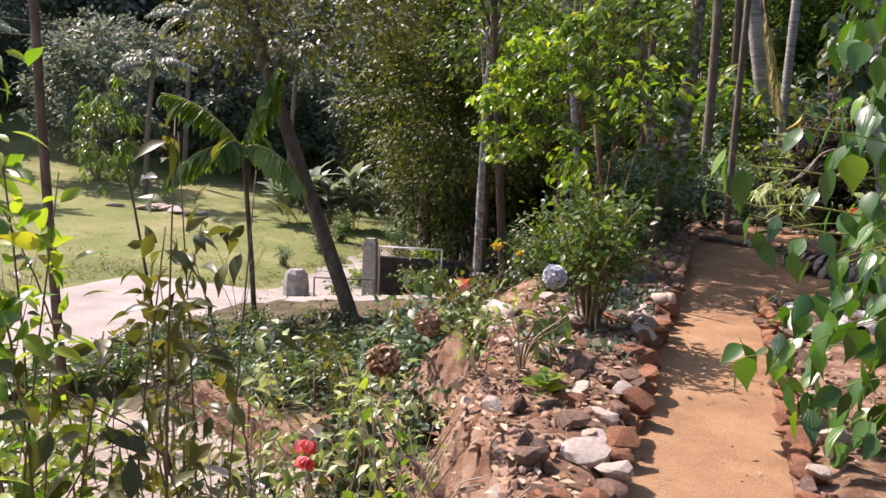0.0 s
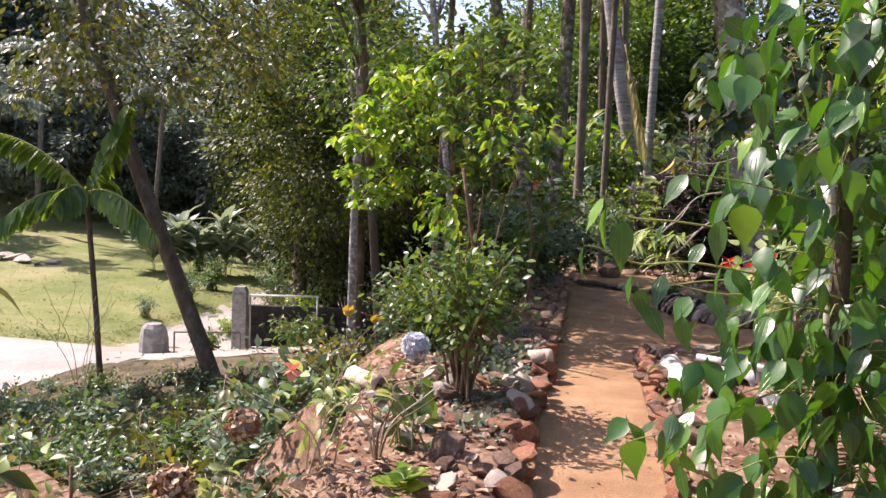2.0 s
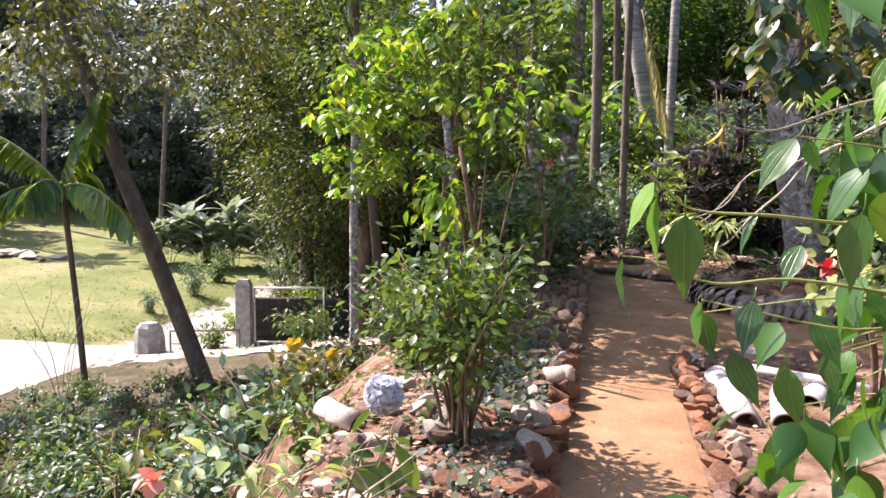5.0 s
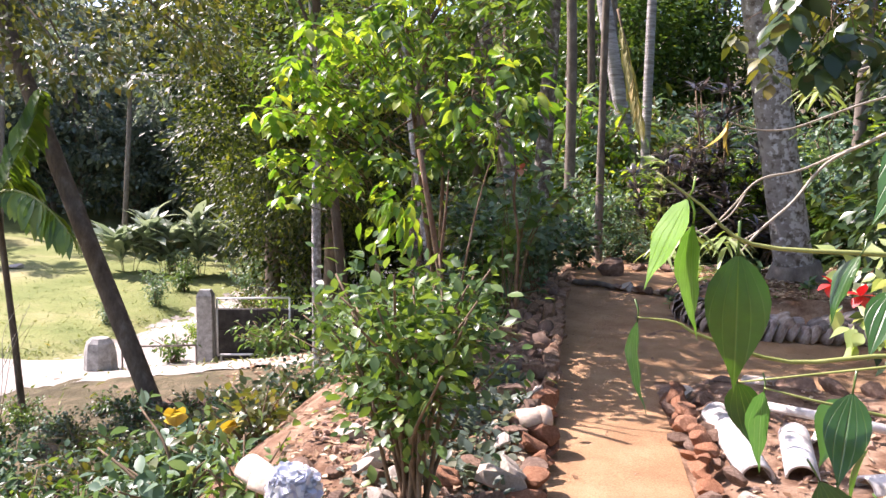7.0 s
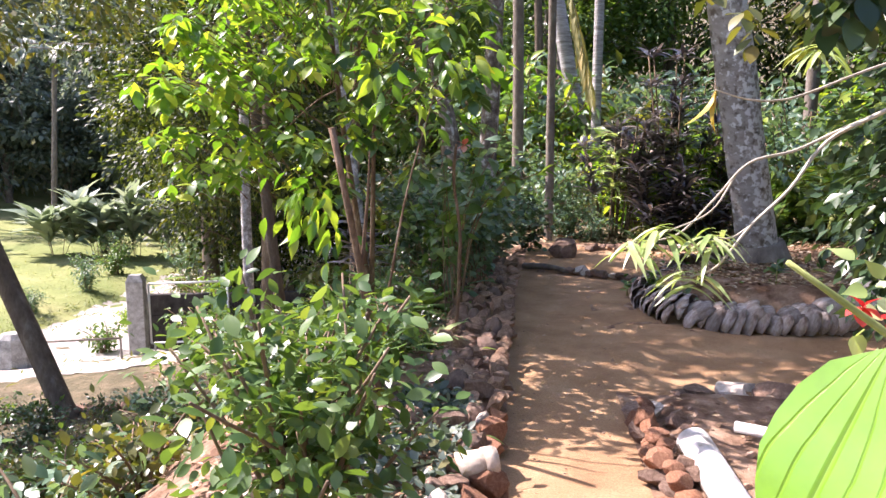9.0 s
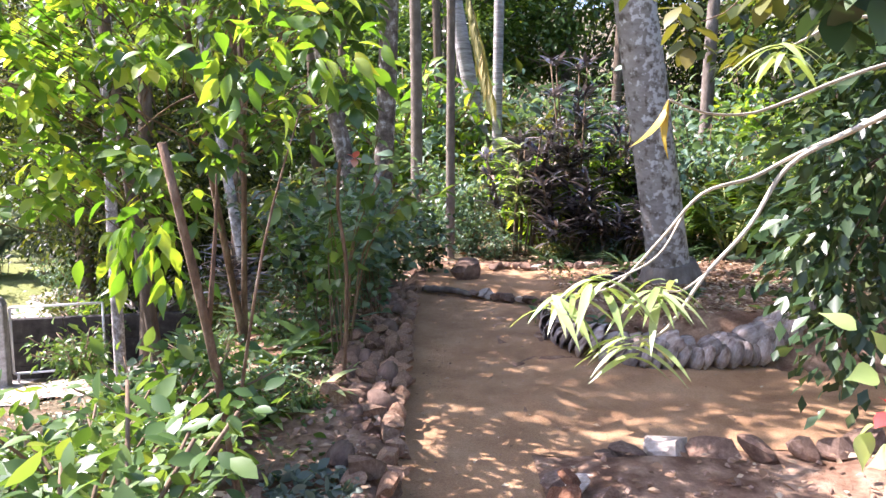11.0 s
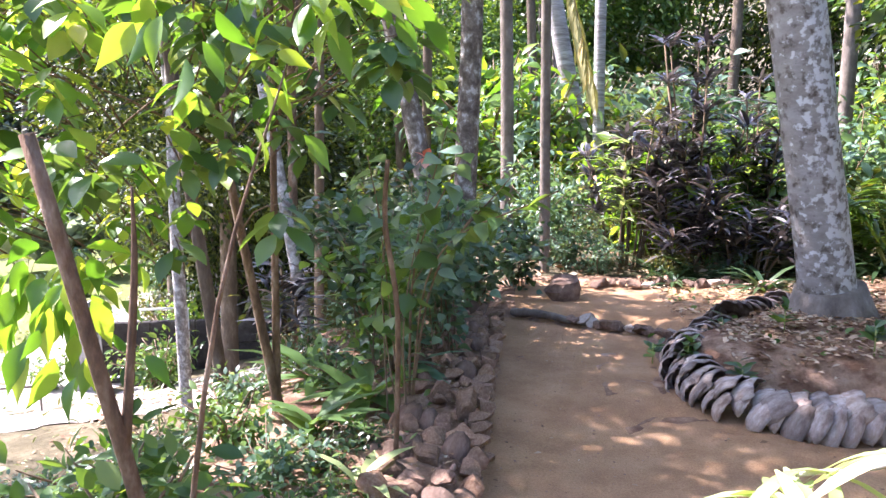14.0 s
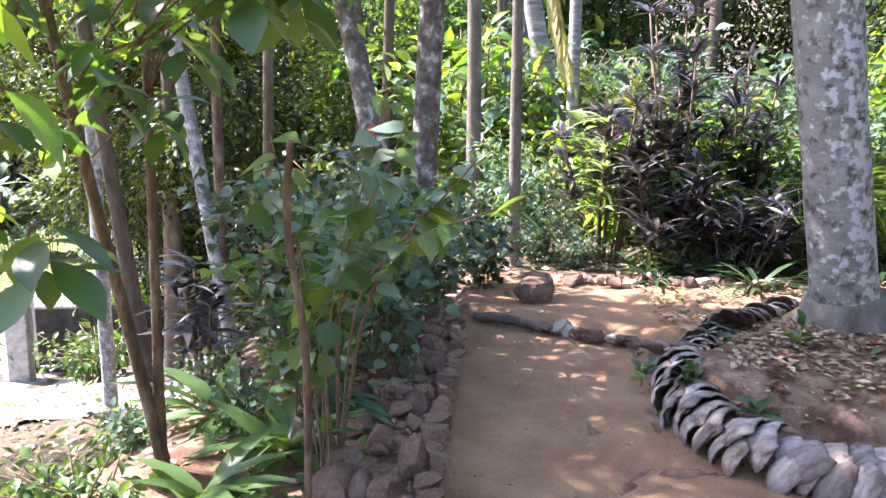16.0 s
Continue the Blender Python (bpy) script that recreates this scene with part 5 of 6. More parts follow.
# bare twiggy bushes
for x, y, h, w, n in ((-0.62, 3.75, 0.85, 0.4, 6), (-0.5, 3.3, 0.7, 0.3, 4), (-0.75, 5.2, 0.55, 0.3, 6), (-8.0, 12.4, 2.2, 0.8, 5)):
    e = thing("bare_bush", "leafless bush with thin pale curving twigs", "shrub", (x, y, gz(x, y)), "bare bushes")
    for k in range(n):
        a = RNG.uniform(0, 6.28)
        bg = Geo()
        tip = (w * math.cos(a), w * math.sin(a), h * RNG.uniform(0.6, 1))
        branch(bg, [(0, 0, -0.05), (tip[0] * 0.2, tip[1] * 0.3, tip[2] * 0.45), (tip[0] * 0.7, tip[1] * 0.5, tip[2] * 0.8), tip], 0.007, 0.002, np.zeros(3))
        branch(bg, [(tip[0] * 0.45, tip[1] * 0.4, tip[2] * 0.62), (tip[0] * 0.2, tip[1] * 0.9, tip[2] * 0.9), (tip[0] * 0.3 + 0.08, tip[1], tip[2] * 1.02)], 0.004, 0.0015, np.zeros(3))
        part("twig", bg, M["twig_pale" if k % 2 else "twig"], e)

# ---- gate, road things ----
def box(g, x0, x1, y0, y1, z0, z1, b=0.01):
    """A bevelled block."""
    bm = bmesh.new()
    bmesh.ops.create_cube(bm, size=1)
    for v in bm.verts:
        v.co = Vector(((x0 + x1) / 2 + v.co.x * (x1 - x0), (y0 + y1) / 2 + v.co.y * (y1 - y0), (z0 + z1) / 2 + v.co.z * (z1 - z0)))
    bmesh.ops.bevel(bm, geom=bm.edges[:], offset=b, segments=1, affect="EDGES")
    bm.verts.index_update()
    g.add([tuple(v.co) for v in bm.verts], [[v.index for v in f.verts] for f in bm.faces])
    bm.free()
    return g


gp = thing("gate_post", "square weathered concrete gate post with a chamfered cap", "post", (-10.62, 23.25, -4.45))
gp.rotation_euler[2] = radians(14)
shaft = part("shaft", box(Geo(), -0.23, 0.23, -0.2, 0.2, 0, 2.28, 0.02), M["concrete"], gp, smooth=False)
part("cap", Geo().add([(-0.23, -0.2, 2.28), (0.23, -0.2, 2.28), (0.23, 0.2, 2.28), (-0.23, 0.2, 2.28), (-0.15, -0.12, 2.45), (0.15, -0.12, 2.45), (0.15, 0.12, 2.45), (-0.15, 0.12, 2.45)], [(0, 1, 5, 4), (1, 2, 6, 5), (2, 3, 7, 6), (3, 0, 4, 7), (4, 5, 6, 7), (3, 2, 1, 0)]), M["concrete"], shaft, smooth=False)
gt = thing("metal_gate", "white-painted pipe gate frame standing by the post", "gate", (-10.40, 23.5, -4.06))
gt.rotation_euler[2] = radians(14)
for nm, pts in (("frame_bar", [(0, 0, 0.05), (2.15, 0, 0.08)]), ("frame_bar", [(0, 0, 1.76), (2.15, 0, 1.79)]), ("upright", [(0, 0, 0.05), (0, 0, 1.76)]), ("upright", [(2.15, 0, 0.08), (2.15, 0, 1.79)]), ("brace", [(1.6, 0, 0.07), (1.85, 0, 0.3), (1.95, 0, 0.9)]), ("foot", [(0.1, 0, -0.25), (0.1, 0, 0.07)]), ("foot", [(2.05, 0, -0.25), (2.05, 0, 0.09)])):
    part(nm, Geo().add(*tube(pts, [0.032] * len(pts), 8)), M["white_paint"], gt)
rw = thing("boundary_wall", "dark mottled masonry wall behind the gate", "wall", (-10.25, 23.95, -4.55))
rw.rotation_euler[2] = radians(13)
wr = np.random.default_rng(3)
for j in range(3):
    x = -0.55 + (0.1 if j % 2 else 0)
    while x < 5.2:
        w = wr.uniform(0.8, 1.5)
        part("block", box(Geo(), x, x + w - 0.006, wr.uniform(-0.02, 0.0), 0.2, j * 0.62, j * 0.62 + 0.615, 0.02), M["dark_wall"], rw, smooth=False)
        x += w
bo = thing("concrete_bollard", "squat weathered concrete block at the road edge", "bollard", (-9.75, 17.2, gz(-9.75, 17.2) - 0.03))
bv = [(0.34, 0), (0.36, 0.1), (0.34, 0.45), (0.29, 0.66), (0.2, 0.76)]
gv, gf = [], []
for r, z in bv:
    for k in range(8):
        a = math.pi * (k + 0.5) / 4
        gv.append((r * math.cos(a), r * 0.8 * math.sin(a), z))
for i in range(4):
    for k in range(8):
        gf.append((i * 8 + k, i * 8 + (k + 1) % 8, i * 8 + 8 + (k + 1) % 8, i * 8 + 8 + k))
gf.append(tuple(range(32, 40)))
part("block", Geo().add(gv, gf), M["concrete"], bo, smooth=False)
part("plinth", box(Geo(), -0.42, 0.42, -0.36, 0.36, -0.1, 0.07, 0.02), M["concrete"], bo, smooth=False)
pr = thing("pipe_rail", "thin rusty pipe rail beside the road", "rail", (-9.1, 17.0, gz(-9.1, 17.0)))
for nm, pts in (("rail", [(0, 0, 0.5), (1.5, 0.3, 0.55)]), ("leg", [(0, 0, -0.1), (0, 0, 0.5)]), ("leg", [(1.5, 0.3, -0.3), (1.5, 0.3, 0.55)])):
    part(nm, Geo().add(*tube(pts, [0.022] * 2, 7)), M["bark_grey"], pr)
put(COVER[2], -11.7, 23.2, 1.7)
for x, y, q in ((-9.1, 24.6, 2.6), (-8.2, 22.6, 2.2), (-10.2, 25.6, 2.8), (-7.4, 20.6, 2.0), (-11.2, 26.6, 2.4), (-9.6, 26.0, 2.6)):
    put(COVER[2], x, y, q)
# wire fence on the bank
wf = thing("wire_fence", "rusty wire fence with thin posts on the bank", "fence", (-3.9, 6.8, gz(-3.9, 6.8)))
for k in range(4):
    part("post", Geo().add(*tube([(-0.4 + 0.35 * k - 0.6, -0.9 + 0.75 * k, -0.3), (-0.4 + 0.35 * k - 0.6, -0.9 + 0.75 * k, 0.75)], [0.018, 0.016], 6)), M["bark_brown"], wf)
for j in range(5):
    part("wire", Geo().add(*tube([(-1.0 + 0.35 * k, -0.9 + 0.75 * k, 0.08 + 0.15 * j + 0.015 * (k % 2)) for k in range(4)], [0.005] * 4, 5)), M["bark_brown"], wf)
for a, b in (((-30, 12, 4.6), (-9, 27, 4.7)), ((-30, 14, 5.6), (-6, 30, 4.4))):
    pts = [tuple(np.array(a) + (np.array(b) - np.array(a)) * t + np.array((0, 0, -2.2 * t * (1 - t)))) for t in np.linspace(0, 1, 17)]
    cb = tagged(new("cable", Geo().add(*tube(pts, [0.014] * 17, 5)).data("cable", M["bark_grey"])), "thin grey overhead cable sagging above the lawn", "cable")

# ---- white channel pieces in the bed ----
def half_pipe(r, length, th=0.014, arc=math.pi * 1.05, n=12):
    v, f = [], []
    for i, y in enumerate((0, length * 0.5, length)):
        for k in range(n + 1):
            a = (math.pi - arc) / 2 + arc * k / n
            for q in (r, r - th):
                v.append((q * math.cos(a), y, q * math.sin(a)))
    row = 2 * (n + 1)
    for i in range(2):
        for k in range(n):
            a, b = i * row + 2 * k, (i + 1) * row + 2 * k
            f += [(a, a + 2, b + 2, b), (a + 3, a + 1, b + 1, b + 3)]
    for i in (0, 2):
        for k in range(n):
            a = i * row + 2 * k
            f.append((a, a + 1, a + 3, a + 2) if i == 0 else (a + 2, a + 3, a + 1, a))
    for i in range(2):
        for k in (0, n):
            a, b = i * row + 2 * k, (i + 1) * row + 2 * k
            f.append((a, b, b + 1, a + 1) if k == 0 else (a + 1, b + 1, b, a))
    return Geo().add(v, f)


for x, y, z, r, ln, turn, tilt in ((0.98, 7.3, 0.05, 0.085, 0.8, -4, 4), (1.2, 7.35, 0.05, 0.08, 0.5, 10, 6), (1.42, 7.75, 0.05, 0.085, 0.42, 24, 3), (1.45, 7.28, 0.04, 0.08, 0.35, 70, 0)):
    me = half_pipe(r, ln).data("roof_tile", M["white_sack"])
    ob = tagged(new("roof_tile", me), "white half-round roof tile lying in the bed", "roof tile", "white roof tiles")
    ob.matrix_basis = pose(x, y, z, tilt, 0, -turn)
for x, y, turn, ln in ((-1.22, 6.62, 60, 0.2), (-1.13, 6.55, 75, 0.16)):
    ob = tagged(new("roof_tile", half_pipe(0.075, ln).data("roof_tile", M["pale_stone"])), "broken white half-round tile beside the hydrangea", "roof tile", "white roof tiles")
    ob.matrix_basis = pose(x, y, gz(x, y) - 0.01, 8, 0, turn)
g = Geo()
g.add(*tube([(1.15, 8.2, 0.16), (1.5, 8.0, 0.17), (1.9, 7.85, 0.15)], [0.03] * 3, 8))
tagged(new("white_pipe", g.data("white_pipe", M["white_sack"])), "white plastic pipe lying across the tiles", "pipe")
st = thing("pipe_stub", "short broken white pipe in the bed edge", "pipe", (-0.12, 7.55, 0.18))
st.rotation_euler = (0, 0, radians(-70))
stub = part("pipe", Geo().add(*tube([(0, -0.09, 0), (0, 0.09, 0.01)], [0.065, 0.065], 14)), M["pale_stone"], st)
part("collar", Geo().add(*tube([(0, 0.03, 0.003), (0, 0.08, 0.008)], [0.073, 0.073], 14)), M["pale_stone"], stub)

# ---- low wall and step on the yard below ----
lw = tagged(thing("yard_wall", "low brown retaining wall with a worn top beside the yard", "wall"), kind="structure")
wq = np.random.default_rng(12)
for k in range(9):
    t = k / 8
    x, y = -5.6 + 2.6 * t, 8.3 - 1.5 * t
    for j in range(2):
        ob = new("stone", box(Geo(), -0.19, 0.19, -0.13, 0.13, 0, 0.24, 0.03).data("stone", M["soil"], False))
        ob.parent = lw
        ob.matrix_basis = pose(x + 0.1 * j, y, gz(x, y) - 0.08 + 0.23 * j, wq.normal(0, 2), wq.normal(0, 2), -30 + wq.normal(0, 5))

# ---- log, mound, edging stones ----
g = Geo()
lr = np.random.default_rng(4)
g.add(*tube(smooth_line([(0.05, 13.7, 0.05), (0.22, 13.62, 0.07), (0.42, 13.5, 0.07), (0.6, 13.38, 0.05)], 4), [0.035, 0.042, 0.04, 0.043, 0.038, 0.04, 0.036, 0.038, 0.034, 0.036, 0.032, 0.03, 0.026], 9, knob=0.16, rng=lr))
tagged(new("log", g.data("log", M["bark_grey"])), "weathered grey log laid across the end of the path", "log")
me = rock_data(77, M["brown_husk"], 0.46, 0.36, 0.46, 0.5)
ob = tagged(new("stump", me), "dark weathered tree stump at the end of the path", "stump")
ob.location = (0.52, 14.05, 0.22)
er = np.random.default_rng(17)
STONES = [rock_data(100 + k, M["stone"], er.uniform(0.9, 1.2), er.uniform(0.7, 0.95), er.uniform(0.5, 0.75)) for k in range(10)]
PALES = [rock_data(140 + k, M["pale_stone"], er.uniform(0.9, 1.2), er.uniform(0.7, 0.95), er.uniform(0.5, 0.75)) for k in range(4)]
REDS = [rock_data(160 + k, M["brick"], er.uniform(0.9, 1.15), er.uniform(0.7, 0.9), er.uniform(0.55, 0.75)) for k in range(6)]
BRICKS = [rock_data(120 + k, M["brick"], 1.0, 0.52, 0.42, 0.12, 0.55) for k in range(8)]


BLOCKS = [rock_data(180 + k, M["laterite"], 1.0, 0.82, 0.62, 0.10, 0.75) for k in range(8)]


def piece(name, me, parent, x, y, z, s, rz, rx=0, ry=0, sz=1.0):
    ob = new(name, me)
    ob.parent = parent
    ob.matrix_basis = pose(x, y, z, rx, ry, rz) @ Matrix.Diagonal((s, s, s * sz, 1))
    return ob


# nested coconut husks
def husk_data(seed, length, width, mat, th=0.021, taper=0.72):
    """A quarter of a coconut husk: a thick curved shell with tapering, ragged ends."""
    r = np.random.default_rng(seed)
    nu, nv = 7, 9
    v, f = [], []
    jag = r.normal(0, 0.007, (nu + 1, nv + 1))
    for side in (0, 1):
        for i in range(nu + 1):
            u = -1 + 2 * i / nu
            w = width * math.sqrt(1 - taper * u * u) - side * th * (1 - 0.55 * u * u)
            for k in range(nv + 1):
                a = math.pi * (0.12 + 0.76 * k / nv)
                h = w * 0.9 * math.sin(a) * (1 - 0.12 * u)
                v.append((w * math.cos(a), u * length / 2 * (1 + 0.12 * math.sin(a)) + jag[i, k] * (1 if i in (0, nu) else 0.2), h + jag[i, k] * 0.4))
    m = (nu + 1) * (nv + 1)
    at = lambda s, i, k: s * m + i * (nv + 1) + k
    for i in range(nu):
        for k in range(nv):
            f.append((at(0, i, k), at(0, i, k + 1), at(0, i + 1, k + 1), at(0, i + 1, k)))
            f.append((at(1, i + 1, k), at(1, i + 1, k + 1), at(1, i, k + 1), at(1, i, k)))
    for k in range(nv):
        f.append((at(0, 0, k + 1), at(0, 0, k), at(1, 0, k), at(1, 0, k + 1)))
        f.append((at(0, nu, k), at(0, nu, k + 1), at(1, nu, k + 1), at(1, nu, k)))
    for i in range(nu):
        f.append((at(0, i, 0), at(0, i + 1, 0), at(1, i + 1, 0), at(1, i, 0)))
        f.append((at(0, i + 1, nv), at(0, i, nv), at(1, i, nv), at(1, i + 1, nv)))
    me = Geo().add(v, f).data("husk", mat)
    me.materials.append(M["husk_inner"])
    me.polygons.foreach_set("material_index", [k % 2 if k < 2 * nu * nv else 0 for k in range(len(f))])
    return me


HUSKS = [husk_data(500 + k, er.uniform(0.2, 0.26), er.uniform(0.10, 0.135), M["husk"]) for k in range(6)]
CAPS = [husk_data(540 + k, er.uniform(0.17, 0.2), er.uniform(0.13, 0.16), M["husk"], 0.024, 0.42) for k in range(6)]
BROWN_HUSKS = [husk_data(520 + k, er.uniform(0.2, 0.26), er.uniform(0.10, 0.13), M["brown_husk"]) for k in range(6)]


def lay_husk(parent, at, along, bulge, s=1.0, stock=HUSKS):
    y = Vector(along).normalized()
    z = Vector(bulge)
    z = (z - y * z.dot(y)).normalized()
    x = y.cross(z)
    ob = new("husk", stock[er.integers(6)])
    ob.parent = parent
    ob.matrix_basis = Matrix.Translation(Vector(at)) @ Matrix((x, y, z)).transposed().to_4x4() @ Matrix.Diagonal((s, s, s, 1))
    return ob


le = tagged(thing("edging_left", "low edging of red bricks, laterite blocks and coconut husks along the path", "edging"), kind="structure")
y = 1.2
while y < 13.5:
    ln = er.uniform(0.13, 0.24)
    near = y < 8.2
    if y > 8.4:
        ln = er.uniform(0.14, 0.2)
        for c in range(2):
            piece("block", BLOCKS[er.integers(8)], le, -0.075 + er.normal(0, 0.012), y + er.normal(0, 0.01), 0.04 + 0.095 * c, ln * 1.08, 90 + er.normal(0, 7), er.normal(0, 5), er.normal(0, 5), 1.0)
        y += ln * 0.96
        continue
    for c in range(2):
        if er.random() < 0.93:
            bx = -0.07 + er.normal(0, 0.014)
            if near and er.random() < 0.6:
                piece("stone", (REDS if er.random() < 0.7 else STONES)[er.integers(6)], le, bx - 0.02, y + er.normal(0, 0.02), 0.045 + 0.085 * c, ln * 1.05, er.uniform(0, 360), er.normal(0, 10), er.normal(0, 10), 0.9)
            else:
                piece("brick", BRICKS[er.integers(8)], le, bx, y + er.normal(0, 0.015), 0.035 + 0.08 * c, ln * 1.12, 90 + er.normal(0, 6), er.normal(0, 4), er.normal(0, 4), 1.0)
    y += ln * 0.93
y = 1.5
while y < 13.5:
    for x0 in (-0.2, -0.33, -0.46):
        keep = 0.85 if y > 9.3 else (0.75 if x0 > -0.3 else 0.28)
        if er.random() < keep:
            if y > 8.8 and er.random() < 0.42:
                lay_husk(le, (x0 + er.normal(0, 0.03), y + er.normal(0, 0.03), 0.13 + er.normal(0, 0.015)), (er.normal(0, 0.5), 0.8, 0.55 + er.normal(0, 0.3)), (er.normal(0, 0.4), -0.8, 0.5), er.uniform(0.55, 0.9), BROWN_HUSKS)
                continue
            pale = er.random() < (0.3 if y < 8 else 0.0)
            s = er.uniform(0.13, 0.25)
            src = PALES[er.integers(4)] if pale else (REDS[er.integers(6)] if y < 7.5 and er.random() < 0.2 else (BLOCKS[er.integers(8)] if y > 8.4 and er.random() < 0.6 else STONES[er.integers(10)]))
            piece("stone", src, le, x0 + er.normal(0, 0.04), y + er.normal(0, 0.05), 0.14 + s * 0.12, s, er.uniform(0, 360), er.normal(0, 16), er.normal(0, 16))
    y += 0.17
re_ = tagged(thing("edging_right", "low edging of red laterite stones along the bed", "edging"), kind="structure")
y = 1.2
while y < 8.6:
    s = er.uniform(0.13, 0.22)
    piece("stone", (REDS if er.random() < 0.65 else STONES)[er.integers(6)], re_, 0.72 + er.normal(0, 0.015), y, 0.05, s, er.uniform(0, 360), er.normal(0, 10), er.normal(0, 10))
    if er.random() < 0.6:
        piece("stone", (STONES[er.integers(10)] if er.random() < 0.6 else PALES[er.integers(4)]), re_, 0.85 + er.normal(0, 0.03), y + 0.05, 0.10, s * 0.9, er.uniform(0, 360), er.normal(0, 15), er.normal(0, 15))
    if y > 7.2:
        piece("stone", REDS[er.integers(6)], re_, 0.74 + er.normal(0, 0.02), y + 0.04, 0.13, s * 0.9, er.uniform(0, 360))
    y += s * 0.8
x = 0.75
while x < 4.8:
    s = er.uniform(0.16, 0.34)
    yy = 8.62 + 0.45 * step01((x - 0.7) / 0.5) + 0.02 * x
    piece("stone", (STONES[er.integers(10)] if er.random() < 0.65 else PALES[er.integers(4)]), re_, x, yy + er.normal(0, 0.03), 0.045, s, er.normal(0, 18), er.normal(0, 8), er.normal(0, 8), 0.75)
    if er.random() < 0.4:
        piece("stone", BRICKS[er.integers(8)], re_, x + 0.08, yy - 0.13, 0.08, s * 0.7, er.uniform(0, 360))
    x += s * 0.78
be = tagged(thing("bed_wall", "rough dry wall of red and pale stones holding the bed above the yard", "wall"), kind="structure")
y = 3.0
while y < 7.2:
    s = er.uniform(0.14, 0.26)
    for c in range(5):
        src = REDS[er.integers(6)] if er.random() < 0.5 else (PALES[er.integers(4)] if c > 2 and er.random() < 0.6 else STONES[er.integers(10)])
        piece("stone", src, be, bed_edge(y) - 0.2 + 0.05 * c + er.normal(0, 0.03), y + er.normal(0, 0.04), -0.62 + 0.17 * c, s * er.uniform(0.8, 1.1), er.uniform(0, 360), er.normal(0, 12), er.normal(0, 12))
    y += s * 0.8
bk = tagged(thing("bank_edging", "row of dark rough stones along the foot of the bank", "edging"), kind="structure")
for k in range(34):
    t = k / 33
    x, y = -6.2 + 4.2 * t, 13.5 + 0.7 * t + er.normal(0, 0.05)
    piece("stone", STONES[er.integers(10)], bk, x, y, gz(x, y) + 0.06, er.uniform(0.16, 0.34), er.uniform(0, 360), er.normal(0, 10), er.normal(0, 10))
te = tagged(thing("edging_terrace", "row of small stones bordering the upper earth path", "edging"), kind="structure")
for k in range(18):
    t = k / 17
    s = er.uniform(0.12, 0.24)
    x = 0.62 + 1.0 * t
    piece("stone", (STONES[er.integers(10)] if er.random() < 0.85 else PALES[er.integers(4)]), te, x, terrace_edge(x) + er.normal(0, 0.025), 0.06 + er.normal(0, 0.015), s, er.uniform(0, 360))
for k in range(22):
    s = er.uniform(0.14, 0.26)
    piece("stone", (STONES[er.integers(10)] if er.random() < 0.6 else PALES[er.integers(4)]), te, 0.95 + 0.1 * k, 14.75 + 0.12 * math.sin(k) - 0.05 * (k > 10), gz(0.95 + 0.1 * k, 14.75) + 0.04, s, er.uniform(0, 360))

# border of husks
tb = tagged(thing("husk_border", "curving border of nested grey coconut husks round the raised bed", "edging"), kind="structure")
curve = smooth_line([(2.45, 13.45, 0), (2.0, 13.1, 0), (1.62, 12.7, 0), (1.36, 12.2, 0), (1.27, 11.7, 0), (1.3, 11.25, 0), (1.5, 10.95, 0), (1.85, 10.8, 0), (2.3, 10.78, 0), (2.8, 10.95, 0), (3.3, 11.3, 0), (3.8, 11.8, 0)], 30)
acc = [0.0, 0.0]
for a, b in zip(curve, curve[1:]):
    d = np.array(b) - np.array(a)
    run = np.linalg.norm(d)
    t = d / run
    out = np.array((t[1], -t[0], 0))
    up = np.array((0, 0, 1.0))
    a = np.array(a) + up * 0.7 * ground_height(*(np.array(a) + out * 0.1)[:2])
    for layer, gap in ((0, 0.09), (1, 0.095)):
        acc[layer] += run
        if acc[layer] > gap:
            acc[layer] = er.normal(0, 0.012)
            j = er.normal(0, 0.14, 3)
            if layer == 0:
                q = np.array(a) + out * (0.02 + er.normal(0, 0.014)) + up * (0.08 + er.normal(0, 0.012))
                if t[0] > 0.3:
                    lay_husk(tb, q, up * 0.9 + t * (0.5 * j[0] + 0.35) - out * 0.15, out * (0.5 + j[2]) + t * (-1.0 + 0.6 * j[1]) + up * 0.15, er.uniform(0.7, 1.0))
                else:
                    lay_husk(tb, q, t + up * (0.35 + 0.8 * j[0]) + out * (0.55 + 0.6 * j[1]), out + up * (0.35 + j[2]), er.uniform(0.72, 0.98), CAPS)
            elif er.random() < 0.93:
                q = np.array(a) - out * (0.07 + er.normal(0, 0.018)) + up * (0.125 + er.normal(0, 0.014))
                lay_husk(tb, q, t + up * (0.85 + 1.2 * j[0]) + out * 0.8 * j[1], up + out * (0.3 + 1.4 * j[2]), er.uniform(0.74, 1.08), CAPS)

# ---- loose stones, litter ----
for k in range(46):
    y = er.uniform(3.2, 8.8)
    x = er.uniform(bed_edge(y) + 0.05, -0.25)
    if k < 20:
        x, y = -0.95 + er.normal(0, 0.22), 6.1 + er.normal(0, 0.45)
    s = er.uniform(0.09, 0.22)
    pale = k < 12 or er.random() < 0.3
    ob = tagged(new("garden_stone", (PALES[er.integers(4)] if pale else STONES[er.integers(10)])), "pale rough stone lying in the bed" if pale else "brown rough stone lying in the bed", "stone", "loose stones in the bed")
    ob.matrix_basis = pose(x, y, gz(x, y) + s * 0.15, er.normal(0, 14), er.normal(0, 14), er.uniform(0, 360)) @ Matrix.Diagonal((s, s, s, 1))
